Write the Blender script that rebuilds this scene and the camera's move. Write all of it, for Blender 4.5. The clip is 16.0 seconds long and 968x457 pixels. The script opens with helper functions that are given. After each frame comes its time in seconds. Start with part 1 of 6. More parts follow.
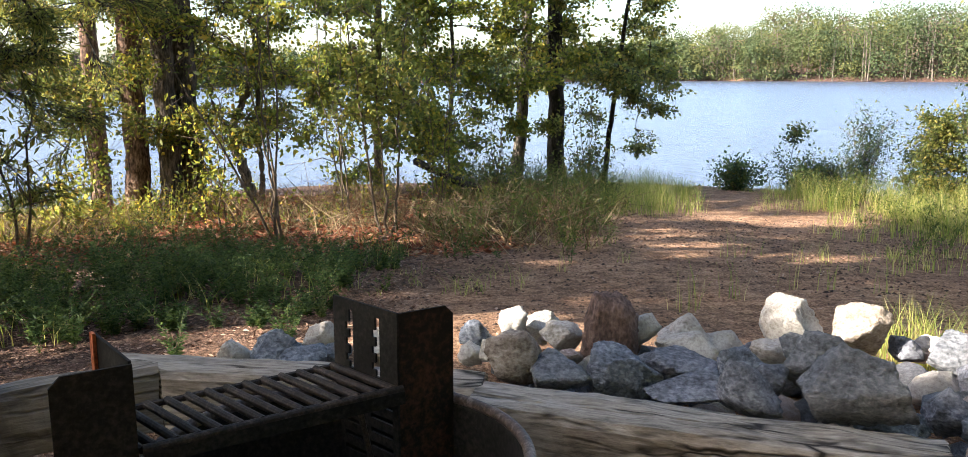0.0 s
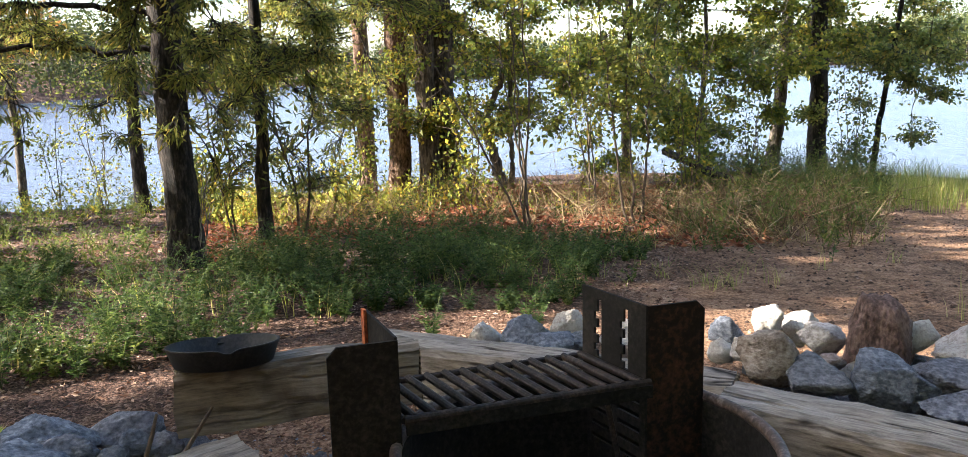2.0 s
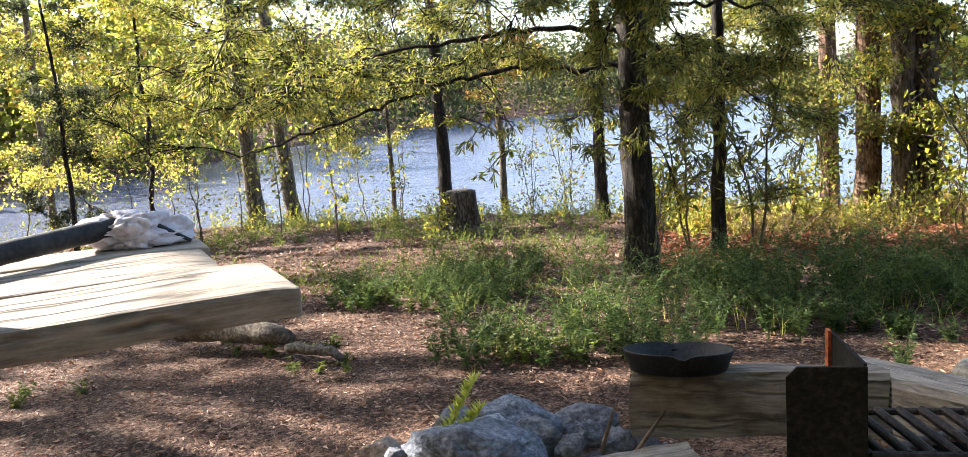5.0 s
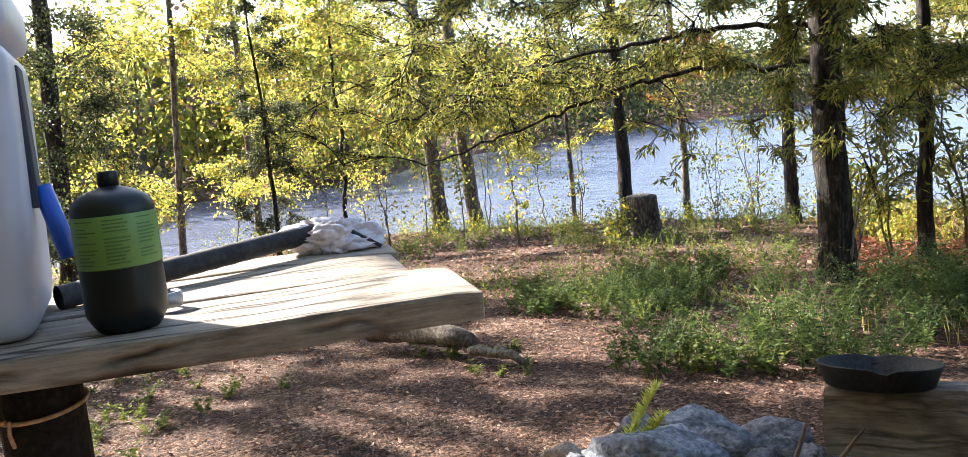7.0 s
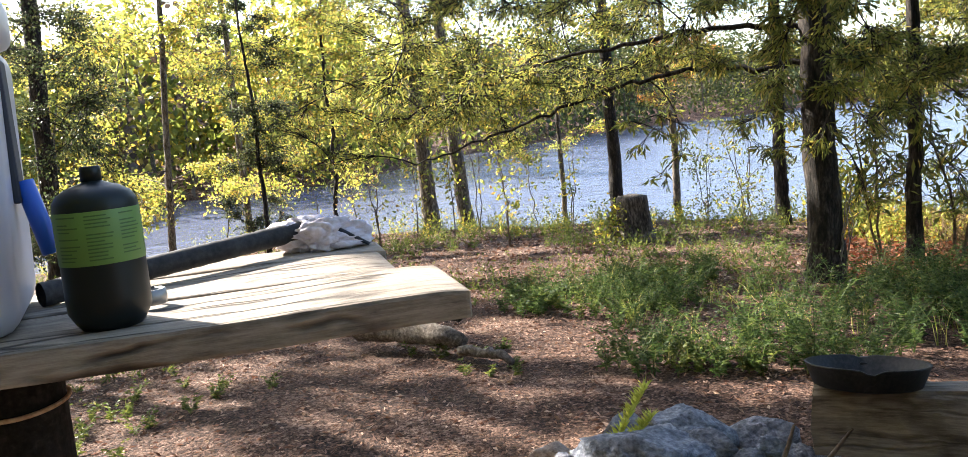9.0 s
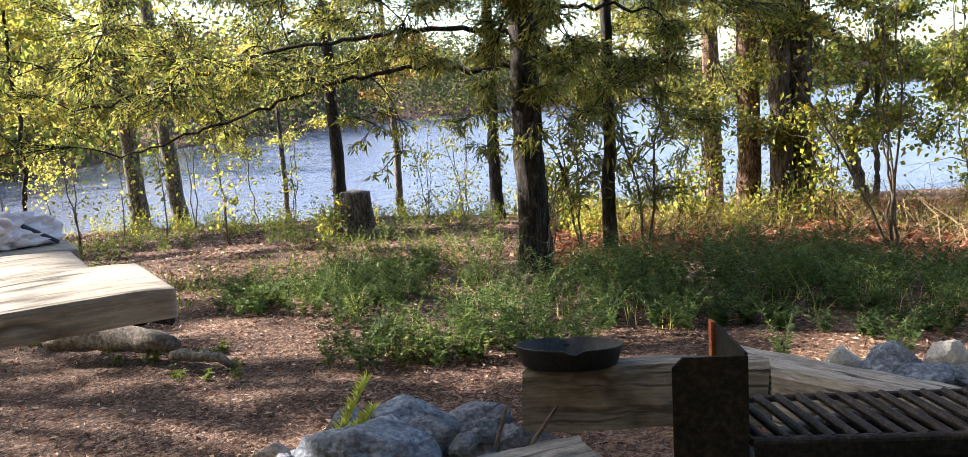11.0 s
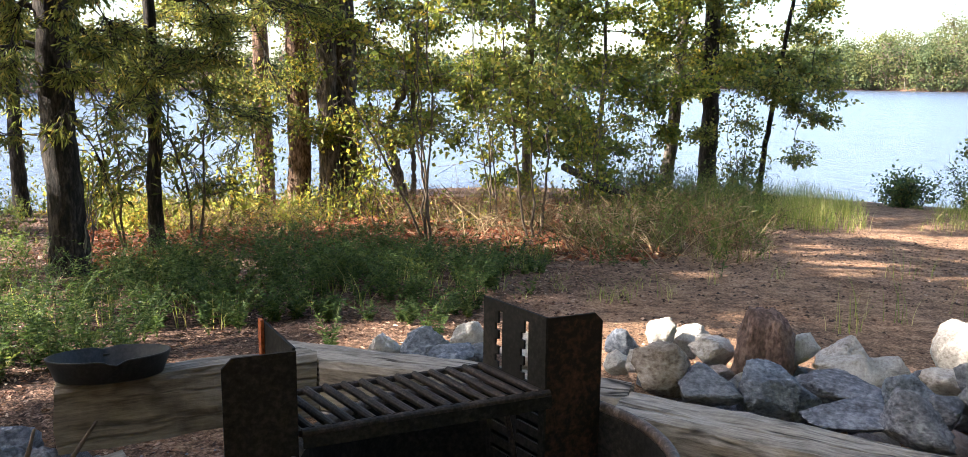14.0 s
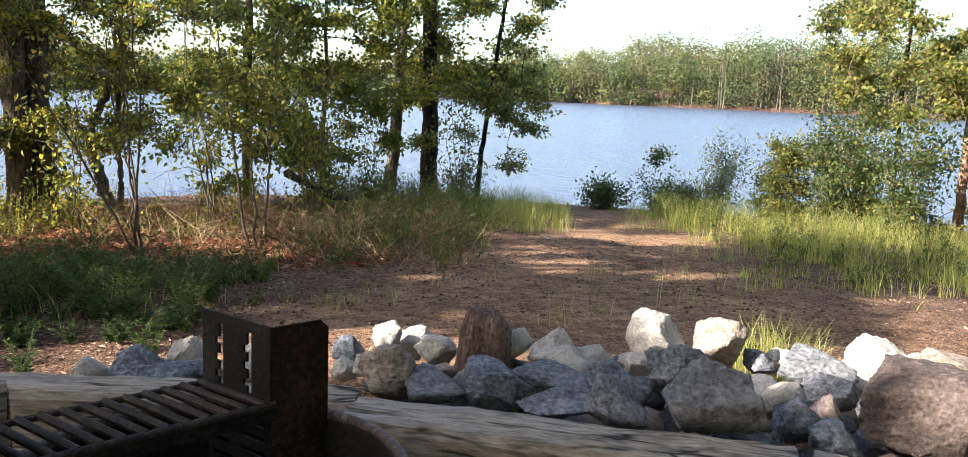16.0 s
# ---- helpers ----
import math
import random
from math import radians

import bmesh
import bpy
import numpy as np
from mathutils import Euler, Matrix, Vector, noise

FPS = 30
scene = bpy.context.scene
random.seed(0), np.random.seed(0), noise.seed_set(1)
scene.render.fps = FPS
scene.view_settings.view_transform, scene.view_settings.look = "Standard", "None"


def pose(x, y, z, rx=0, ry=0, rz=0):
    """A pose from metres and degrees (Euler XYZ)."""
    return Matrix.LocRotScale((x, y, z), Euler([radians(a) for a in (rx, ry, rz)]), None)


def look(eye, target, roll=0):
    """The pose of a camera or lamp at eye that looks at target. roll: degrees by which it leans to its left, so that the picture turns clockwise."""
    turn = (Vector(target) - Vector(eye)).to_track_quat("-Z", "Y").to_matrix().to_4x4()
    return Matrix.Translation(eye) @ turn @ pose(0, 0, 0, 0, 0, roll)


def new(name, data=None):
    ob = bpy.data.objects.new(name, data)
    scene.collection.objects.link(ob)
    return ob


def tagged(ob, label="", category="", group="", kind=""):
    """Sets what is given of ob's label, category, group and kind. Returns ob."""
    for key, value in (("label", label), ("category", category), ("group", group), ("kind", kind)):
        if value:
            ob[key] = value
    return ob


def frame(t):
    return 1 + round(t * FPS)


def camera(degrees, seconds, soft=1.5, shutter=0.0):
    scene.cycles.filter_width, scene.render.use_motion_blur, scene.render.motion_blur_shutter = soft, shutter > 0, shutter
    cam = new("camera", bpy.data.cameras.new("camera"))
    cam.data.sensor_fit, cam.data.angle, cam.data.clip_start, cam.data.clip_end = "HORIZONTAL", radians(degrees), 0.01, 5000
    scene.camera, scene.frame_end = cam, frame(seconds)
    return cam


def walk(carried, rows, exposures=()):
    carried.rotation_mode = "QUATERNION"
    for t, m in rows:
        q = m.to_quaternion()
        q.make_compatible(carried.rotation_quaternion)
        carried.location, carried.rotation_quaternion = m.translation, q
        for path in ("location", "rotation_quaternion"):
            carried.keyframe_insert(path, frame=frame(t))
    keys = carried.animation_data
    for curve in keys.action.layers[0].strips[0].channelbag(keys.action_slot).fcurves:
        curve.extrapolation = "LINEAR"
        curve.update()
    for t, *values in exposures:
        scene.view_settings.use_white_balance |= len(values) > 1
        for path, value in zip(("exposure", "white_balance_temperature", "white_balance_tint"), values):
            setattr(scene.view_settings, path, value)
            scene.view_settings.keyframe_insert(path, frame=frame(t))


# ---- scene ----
cam = camera(58.93, 16.0, soft=0.82)
PATH = [
    (0.0, 0.023, 0.007, 1.019, 0.04, -10.27, -0.01),
    (0.5, 0.018, 0.008, 1.020, 4.28, -10.59, -0.30),
    (1.0, 0.015, 0.007, 1.021, 9.61, -10.85, -0.88),
    (1.5, 0.012, 0.008, 1.023, 12.81, -10.89, -1.16),
    (2.0, 0.007, 0.005, 1.023, 16.55, -10.78, -1.53),
    (2.5, 0.002, -0.013, 1.027, 21.84, -10.56, -2.09),
    (3.0, -0.000, -0.013, 1.026, 27.88, -10.29, -2.80),
    (3.5, -0.004, -0.020, 1.030, 32.88, -10.04, -3.18),
    (4.0, -0.011, -0.005, 1.023, 36.54, -9.59, -3.02),
    (4.5, -0.014, -0.000, 1.021, 41.03, -9.14, -3.26),
    (5.0, -0.017, -0.000, 1.020, 46.34, -8.64, -4.01),
    (5.2, -0.018, -0.002, 1.022, 47.86, -8.60, -4.09),
    (7.3, -0.013, -0.004, 1.021, 59.67, -7.15, -5.90),
    (7.5, -0.013, -0.004, 1.021, 60.22, -7.15, -5.90),
    (8.0, -0.015, -0.005, 1.022, 60.00, -7.17, -5.78),
    (8.2, -0.015, -0.005, 1.022, 59.83, -7.19, -5.75),
    (10.3, -0.023, 0.024, 1.003, 46.94, -8.27, -4.25),
    (10.5, -0.021, 0.021, 1.006, 44.33, -8.55, -3.95),
    (11.0, -0.019, 0.020, 1.007, 39.37, -8.97, -3.56),
    (11.5, -0.015, 0.017, 1.008, 34.41, -9.33, -2.99),
    (12.0, -0.010, 0.012, 1.011, 29.12, -9.64, -2.12),
    (12.5, -0.009, 0.012, 1.011, 23.63, -9.85, -1.25),
    (13.0, -0.006, 0.006, 1.018, 18.12, -9.98, -0.31),
    (13.5, -0.005, 0.009, 1.017, 14.74, -10.06, 0.08),
    (14.0, -0.000, 0.004, 1.019, 9.75, -9.99, 0.70),
    (14.5, 0.002, 0.001, 1.019, 4.78, -9.85, 1.16),
    (15.0, 0.002, 0.001, 1.019, 0.19, -9.70, 1.70),
    (15.5, 0.003, -0.001, 1.020, -4.14, -9.42, 2.02),
    (16.0, 0.005, 0.000, 1.018, -8.68, -9.07, 2.37)]

walk(cam, [(t, pose(x, y, z, 90 + tilt, 0, yaw) @ pose(0, 0, 0, 0, 0, roll)) for t, x, y, z, yaw, tilt, roll in PATH],
     exposures=[(0.0, 2.3), (1.0, 2.4), (2.0, 2.53), (3.0, 2.65), (4.0, 2.6), (5.0, 2.5), (7.5, 2.58), (8.2, 2.56), (10.5, 2.3), (11.5, 2.58), (12.5, 2.78), (13.5, 2.68), (15.0, 2.24), (16.0, 2.1)])

# ---- daylight ----
SUN_AZ, SUN_EL = 108.0, 31.0          # degrees to the left of +y, and above the horizon
sun_way = Vector((-math.sin(radians(SUN_AZ)) * math.cos(radians(SUN_EL)),
                  math.cos(radians(SUN_AZ)) * math.cos(radians(SUN_EL)), math.sin(radians(SUN_EL))))
world = bpy.data.worlds.new("sky")
scene.world = world
world.use_nodes = True
wn = world.node_tree.nodes
sky = wn.new("ShaderNodeTexSky")
sky.sky_type, sky.sun_disc = "NISHITA", False
sky.sun_elevation, sky.sun_rotation = radians(SUN_EL), radians(-SUN_AZ)
sky.air_density, sky.dust_density, sky.ozone_density = 1.0, 1.8, 1.9
world.node_tree.links.new(sky.outputs[0], wn["Background"].inputs[0])
wn["Background"].inputs[1].default_value = 0.1
sun = new("sun", bpy.data.lights.new("sun", "SUN"))
sun.data.energy, sun.data.angle, sun.data.color = 5.0, radians(0.6), (1.0, 0.92, 0.81)
sun.matrix_world = look(sun_way * 60, (0, 0, 0))

# ---- materials ----
def shader(name):
    m = bpy.data.materials.new(name)
    m.use_nodes = True
    return m, m.node_tree.nodes, m.node_tree.links, m.node_tree.nodes["Principled BSDF"]


def ramp(nodes, stops):
    r = nodes.new("ShaderNodeValToRGB")
    e = r.color_ramp.elements
    while len(e) < len(stops):
        e.new(0.5)
    for k, (at, c) in zip(e, stops):
        k.position, k.color = at, (*c, 1)
    return r


def surface(name, dark, mid, light, scale=6.0, rough=0.85, bump=0.4, depth=0.01, fine=60.0, stretch=(1, 1, 1), metal=0.0, by_piece=0.0, spec=0.4, sharp=0.12):
    """A worn surface: broad stains, fine grain and relief; by_piece varies the tone from piece to piece."""
    m, n, l, b = shader(name)
    co, mp = n.new("ShaderNodeTexCoord"), n.new("ShaderNodeMapping")
    mp.inputs["Scale"].default_value = stretch
    l.new(co.outputs["Object"], mp.inputs["Vector"])
    big, small = n.new("ShaderNodeTexNoise"), n.new("ShaderNodeTexNoise")
    for t, s, d in ((big, scale, 6), (small, fine, 8)):
        t.inputs["Scale"].default_value, t.inputs["Detail"].default_value, t.inputs["Roughness"].default_value = s, d, 0.65
        l.new(mp.outputs[0], t.inputs["Vector"])
    mix = n.new("ShaderNodeMath")
    mix.operation = "MULTIPLY_ADD"
    l.new(small.outputs[0], mix.inputs[0])
    mix.inputs[1].default_value = 0.55
    half = n.new("ShaderNodeMath")
    half.operation = "MULTIPLY"
    half.inputs[1].default_value = 0.45
    l.new(big.outputs[0], half.inputs[0])
    l.new(half.outputs[0], mix.inputs[2])
    r = ramp(n, [(0.5 - sharp, dark), (0.5, mid), (0.5 + sharp, light)])
    l.new(mix.outputs[0], r.inputs[0])
    out = r.outputs[0]
    if by_piece:
        info, hsv, mr = n.new("ShaderNodeObjectInfo"), n.new("ShaderNodeHueSaturation"), n.new("ShaderNodeMapRange")
        mr.inputs["To Min"].default_value, mr.inputs["To Max"].default_value = 1 - by_piece, 1 + by_piece
        l.new(info.outputs["Random"], mr.inputs[0])
        l.new(mr.outputs[0], hsv.inputs["Value"])
        l.new(out, hsv.inputs["Color"])
        out = hsv.outputs[0]
    l.new(out, b.inputs["Base Color"])
    b.inputs["Roughness"].default_value, b.inputs["Metallic"].default_value = rough, metal
    b.inputs["Specular IOR Level"].default_value = spec
    bp = n.new("ShaderNodeBump")
    bp.inputs["Strength"].default_value, bp.inputs["Distance"].default_value = bump, depth
    l.new(mix.outputs[0], bp.inputs["Height"])
    l.new(bp.outputs[0], b.inputs["Normal"])
    return m


def leaf(name, stops, through_light=0.45, rough=0.5):
    """Leaves: colour varies from leaf to leaf, and light shines through them."""
    m, n, l, b = shader(name)
    geo = n.new("ShaderNodeNewGeometry")
    r = ramp(n, stops)
    l.new(geo.outputs["Random Per Island"], r.inputs[0])
    l.new(r.outputs[0], b.inputs["Base Color"])
    b.inputs["Roughness"].default_value = rough
    b.inputs["Specular IOR Level"].default_value = 0.2
    tr, mx = n.new("ShaderNodeBsdfTranslucent"), n.new("ShaderNodeMixShader")
    warm = n.new("ShaderNodeHueSaturation")
    warm.inputs["Hue"].default_value, warm.inputs["Saturation"].default_value, warm.inputs["Value"].default_value = 0.488, 1.1, 2.0
    l.new(r.outputs[0], warm.inputs["Color"])
    l.new(warm.outputs[0], tr.inputs[0])
    mx.inputs[0].default_value = through_light
    l.new(b.outputs[0], mx.inputs[1])
    l.new(tr.outputs[0], mx.inputs[2])
    l.new(mx.outputs[0], n["Material Output"].inputs["Surface"])
    return m


def plain(name, colour, rough=0.5, metal=0.0, spec=0.5):
    m, n, l, b = shader(name)
    no, hsv, mr = n.new("ShaderNodeTexNoise"), n.new("ShaderNodeHueSaturation"), n.new("ShaderNodeMapRange")
    co = n.new("ShaderNodeTexCoord")
    no.inputs["Scale"].default_value, no.inputs["Detail"].default_value = 14, 7
    l.new(co.outputs["Object"], no.inputs["Vector"])
    mr.inputs["To Min"].default_value, mr.inputs["To Max"].default_value = 0.82, 1.15
    l.new(no.outputs[0], mr.inputs[0])
    l.new(mr.outputs[0], hsv.inputs["Value"])
    hsv.inputs["Color"].default_value = (*colour, 1)
    l.new(hsv.outputs[0], b.inputs["Base Color"])
    b.inputs["Roughness"].default_value, b.inputs["Metallic"].default_value = rough, metal
    b.inputs["Specular IOR Level"].default_value = spec
    return m


M = {
    "pine_bark": surface("pine_bark", (0.025, 0.015, 0.011), (0.16, 0.092, 0.062), (0.36, 0.235, 0.17), 14, 0.95, 1.0, 0.03, 55, (1, 1, 0.4), sharp=0.1),
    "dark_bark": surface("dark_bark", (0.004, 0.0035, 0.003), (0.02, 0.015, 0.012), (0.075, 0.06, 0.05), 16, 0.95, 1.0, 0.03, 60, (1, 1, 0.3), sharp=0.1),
    "grey_bark": surface("grey_bark", (0.025, 0.02, 0.015), (0.11, 0.088, 0.068), (0.25, 0.21, 0.17), 14, 0.92, 0.9, 0.025, 55, (1, 1, 0.4), sharp=0.1),
    "brown_bark": surface("brown_bark", (0.015, 0.011, 0.008), (0.075, 0.055, 0.04), (0.19, 0.145, 0.108), 12, 0.95, 1.0, 0.035, 45, (1, 1, 0.3), sharp=0.1),
    "dead_wood": surface("dead_wood", (0.06, 0.048, 0.04), (0.19, 0.158, 0.132), (0.36, 0.315, 0.27), 6, 0.9, 0.9, 0.01, 40, (1, 1, 0.3)),
    "twig": surface("twig", (0.05, 0.035, 0.026), (0.12, 0.085, 0.06), (0.2, 0.15, 0.11), 8, 0.9, 0.3, 0.003, 50),
    "leaf_green": leaf("leaf_green", [(0, (0.046, 0.062, 0.02)), (0.4, (0.13, 0.158, 0.039)), (0.8, (0.238, 0.232, 0.053)), (1, (0.38, 0.285, 0.06))], 0.58),
    "leaf_cedar": leaf("leaf_cedar", [(0, (0.016, 0.026, 0.014)), (0.5, (0.045, 0.06, 0.028)), (0.9, (0.085, 0.1, 0.04)), (1, (0.16, 0.15, 0.05))], 0.35),
    "leaf_gum": leaf("leaf_gum", [(0, (0.055, 0.078, 0.022)), (0.45, (0.13, 0.164, 0.038)), (0.85, (0.235, 0.24, 0.052)), (1, (0.34, 0.29, 0.06))], 0.55),
    "leaf_dark": leaf("leaf_dark", [(0, (0.053, 0.068, 0.024)), (0.5, (0.139, 0.162, 0.047)), (0.85, (0.234, 0.228, 0.065)), (1, (0.34, 0.27, 0.08))], 0.55, 0.45),
    "leaf_yellow": leaf("leaf_yellow", [(0, (0.11, 0.14, 0.036)), (0.5, (0.225, 0.24, 0.06)), (0.85, (0.34, 0.31, 0.085)), (1, (0.41, 0.25, 0.07))], 0.55),
    "leaf_shore": leaf("leaf_shore", [(0, (0.028, 0.048, 0.022)), (0.5, (0.072, 0.105, 0.042)), (0.88, (0.14, 0.165, 0.055)), (1, (0.24, 0.21, 0.06))], 0.5),
    "leaf_orange": leaf("leaf_orange", [(0, (0.16, 0.16, 0.05)), (0.5, (0.32, 0.2, 0.07)), (1, (0.36, 0.16, 0.06))], 0.5),
    "weed": leaf("weed", [(0, (0.02, 0.036, 0.012)), (0.5, (0.05, 0.086, 0.026)), (0.9, (0.1, 0.135, 0.044)), (1, (0.13, 0.13, 0.06))], 0.4),
    "weed_light": leaf("weed_light", [(0, (0.035, 0.055, 0.016)), (0.5, (0.085, 0.11, 0.03)), (0.9, (0.13, 0.145, 0.042)), (1, (0.18, 0.16, 0.07))], 0.4),
    "stump_bark": surface("stump_bark", (0.012, 0.01, 0.008), (0.062, 0.051, 0.043), (0.17, 0.145, 0.125), 14, 0.95, 1.0, 0.03, 55, (1, 1, 0.35), sharp=0.11),
    "log_wood": surface("log_wood", (0.035, 0.028, 0.023), (0.12, 0.096, 0.078), (0.3, 0.26, 0.22), 9, 0.95, 0.9, 0.012, 55, sharp=0.12),
    "ash": surface("ash", (0.12, 0.115, 0.11), (0.4, 0.385, 0.37), (0.62, 0.6, 0.58), 16, 0.95, 0.6, 0.01, 70),
    "dry_stalk": leaf("dry_stalk", [(0, (0.07, 0.045, 0.025)), (0.5, (0.19, 0.13, 0.07)), (0.9, (0.34, 0.25, 0.14)), (1, (0.45, 0.36, 0.23))], 0.1, 0.9),
    "sprout": leaf("sprout", [(0, (0.24, 0.29, 0.06)), (1, (0.42, 0.43, 0.13))], 0.5),
    "grass": leaf("grass", [(0, (0.1, 0.15, 0.035)), (0.4, (0.21, 0.24, 0.06)), (0.75, (0.36, 0.34, 0.11)), (1, (0.5, 0.42, 0.2))], 0.45),
    "straw": leaf("straw", [(0, (0.05, 0.028, 0.02)), (0.4, (0.17, 0.092, 0.06)), (0.75, (0.34, 0.205, 0.145)), (1, (0.52, 0.38, 0.29))], 0.1, 0.8),
    "needles": leaf("needles", [(0, (0.1, 0.032, 0.018)), (0.5, (0.28, 0.1, 0.05)), (0.85, (0.42, 0.2, 0.11)), (1, (0.5, 0.33, 0.22))], 0.1, 0.8),
    "far_leaf": leaf("far_leaf", [(0, (0.054, 0.07, 0.027)), (0.6, (0.076, 0.093, 0.036)), (1, (0.098, 0.112, 0.045))], 0.1, 0.9),
    "far_leaf_light": leaf("far_leaf_light", [(0, (0.086, 0.096, 0.031)), (0.6, (0.117, 0.124, 0.041)), (1, (0.148, 0.146, 0.052))], 0.1, 0.9),
    "far_leaf_dark": leaf("far_leaf_dark", [(0, (0.04, 0.06, 0.028)), (0.6, (0.06, 0.082, 0.036)), (1, (0.085, 0.105, 0.045))], 0.1, 0.9),
    "far_leaf_brown": leaf("far_leaf_brown", [(0, (0.071, 0.052, 0.042)), (0.6, (0.118, 0.090, 0.066)), (1, (0.157, 0.112, 0.074))], 0.1, 0.9),
    "clod": surface("clod", (0.018, 0.011, 0.008), (0.06, 0.035, 0.024), (0.17, 0.1, 0.065), 3, 0.95, 0.4, 0.004, 40),
    "steel": surface("steel", (0.007, 0.0065, 0.006), (0.016, 0.0145, 0.0135), (0.037, 0.031, 0.027), 4, 0.75, 0.25, 0.002, 80, spec=0.12),
    "bar_steel": surface("bar_steel", (0.008, 0.006, 0.005), (0.024, 0.017, 0.014), (0.065, 0.045, 0.036), 20, 0.6, 0.35, 0.002, 120, spec=0.2),
    "scorched_steel": surface("scorched_steel", (0.006, 0.0055, 0.005), (0.016, 0.012, 0.01), (0.08, 0.036, 0.022), 5, 0.75, 0.3, 0.002, 70, spec=0.15, sharp=0.16),
    "rim": surface("rim", (0.02, 0.014, 0.011), (0.075, 0.05, 0.04), (0.19, 0.15, 0.13), 14, 0.55, 0.4, 0.002, 90),
    "rust": surface("rust", (0.12, 0.03, 0.012), (0.36, 0.09, 0.03), (0.5, 0.16, 0.06), 12, 0.85, 0.5, 0.003, 90),
    "iron": surface("iron", (0.005, 0.005, 0.005), (0.012, 0.012, 0.012), (0.026, 0.024, 0.023), 8, 0.55, 0.3, 0.001, 120, spec=0.2),
    "cooler_white": plain("cooler_white", (0.43, 0.44, 0.52), 0.4),
    "bottle_black": plain("bottle_black", (0.006, 0.01, 0.01), 0.38, spec=0.3),
    "label_green": plain("label_green", (0.12, 0.24, 0.055), 0.45),
    "label_print": plain("label_print", (0.05, 0.12, 0.03), 0.5),
    "blue_plastic": plain("blue_plastic", (0.02, 0.1, 0.5), 0.35),
    "strap": plain("strap", (0.03, 0.035, 0.05), 0.7),
    "rubber": surface("rubber", (0.008, 0.008, 0.01), (0.02, 0.02, 0.022), (0.04, 0.04, 0.042), 12, 0.75, 0.4, 0.003, 90),
    "rope": surface("rope", (0.25, 0.15, 0.08), (0.42, 0.28, 0.17), (0.55, 0.42, 0.28), 20, 0.9, 0.6, 0.003, 120),
    "cloth": surface("cloth", (0.42, 0.36, 0.36), (0.56, 0.52, 0.58), (0.7, 0.67, 0.76), 7, 0.9, 0.4, 0.004, 60, sharp=0.11),
    "cloth_dark": surface("cloth_dark", (0.12, 0.12, 0.2), (0.22, 0.22, 0.33), (0.32, 0.32, 0.42), 10, 0.9, 0.4, 0.004, 90),
    "chrome": plain("chrome", (0.3, 0.3, 0.3), 0.45, 0.6),
}


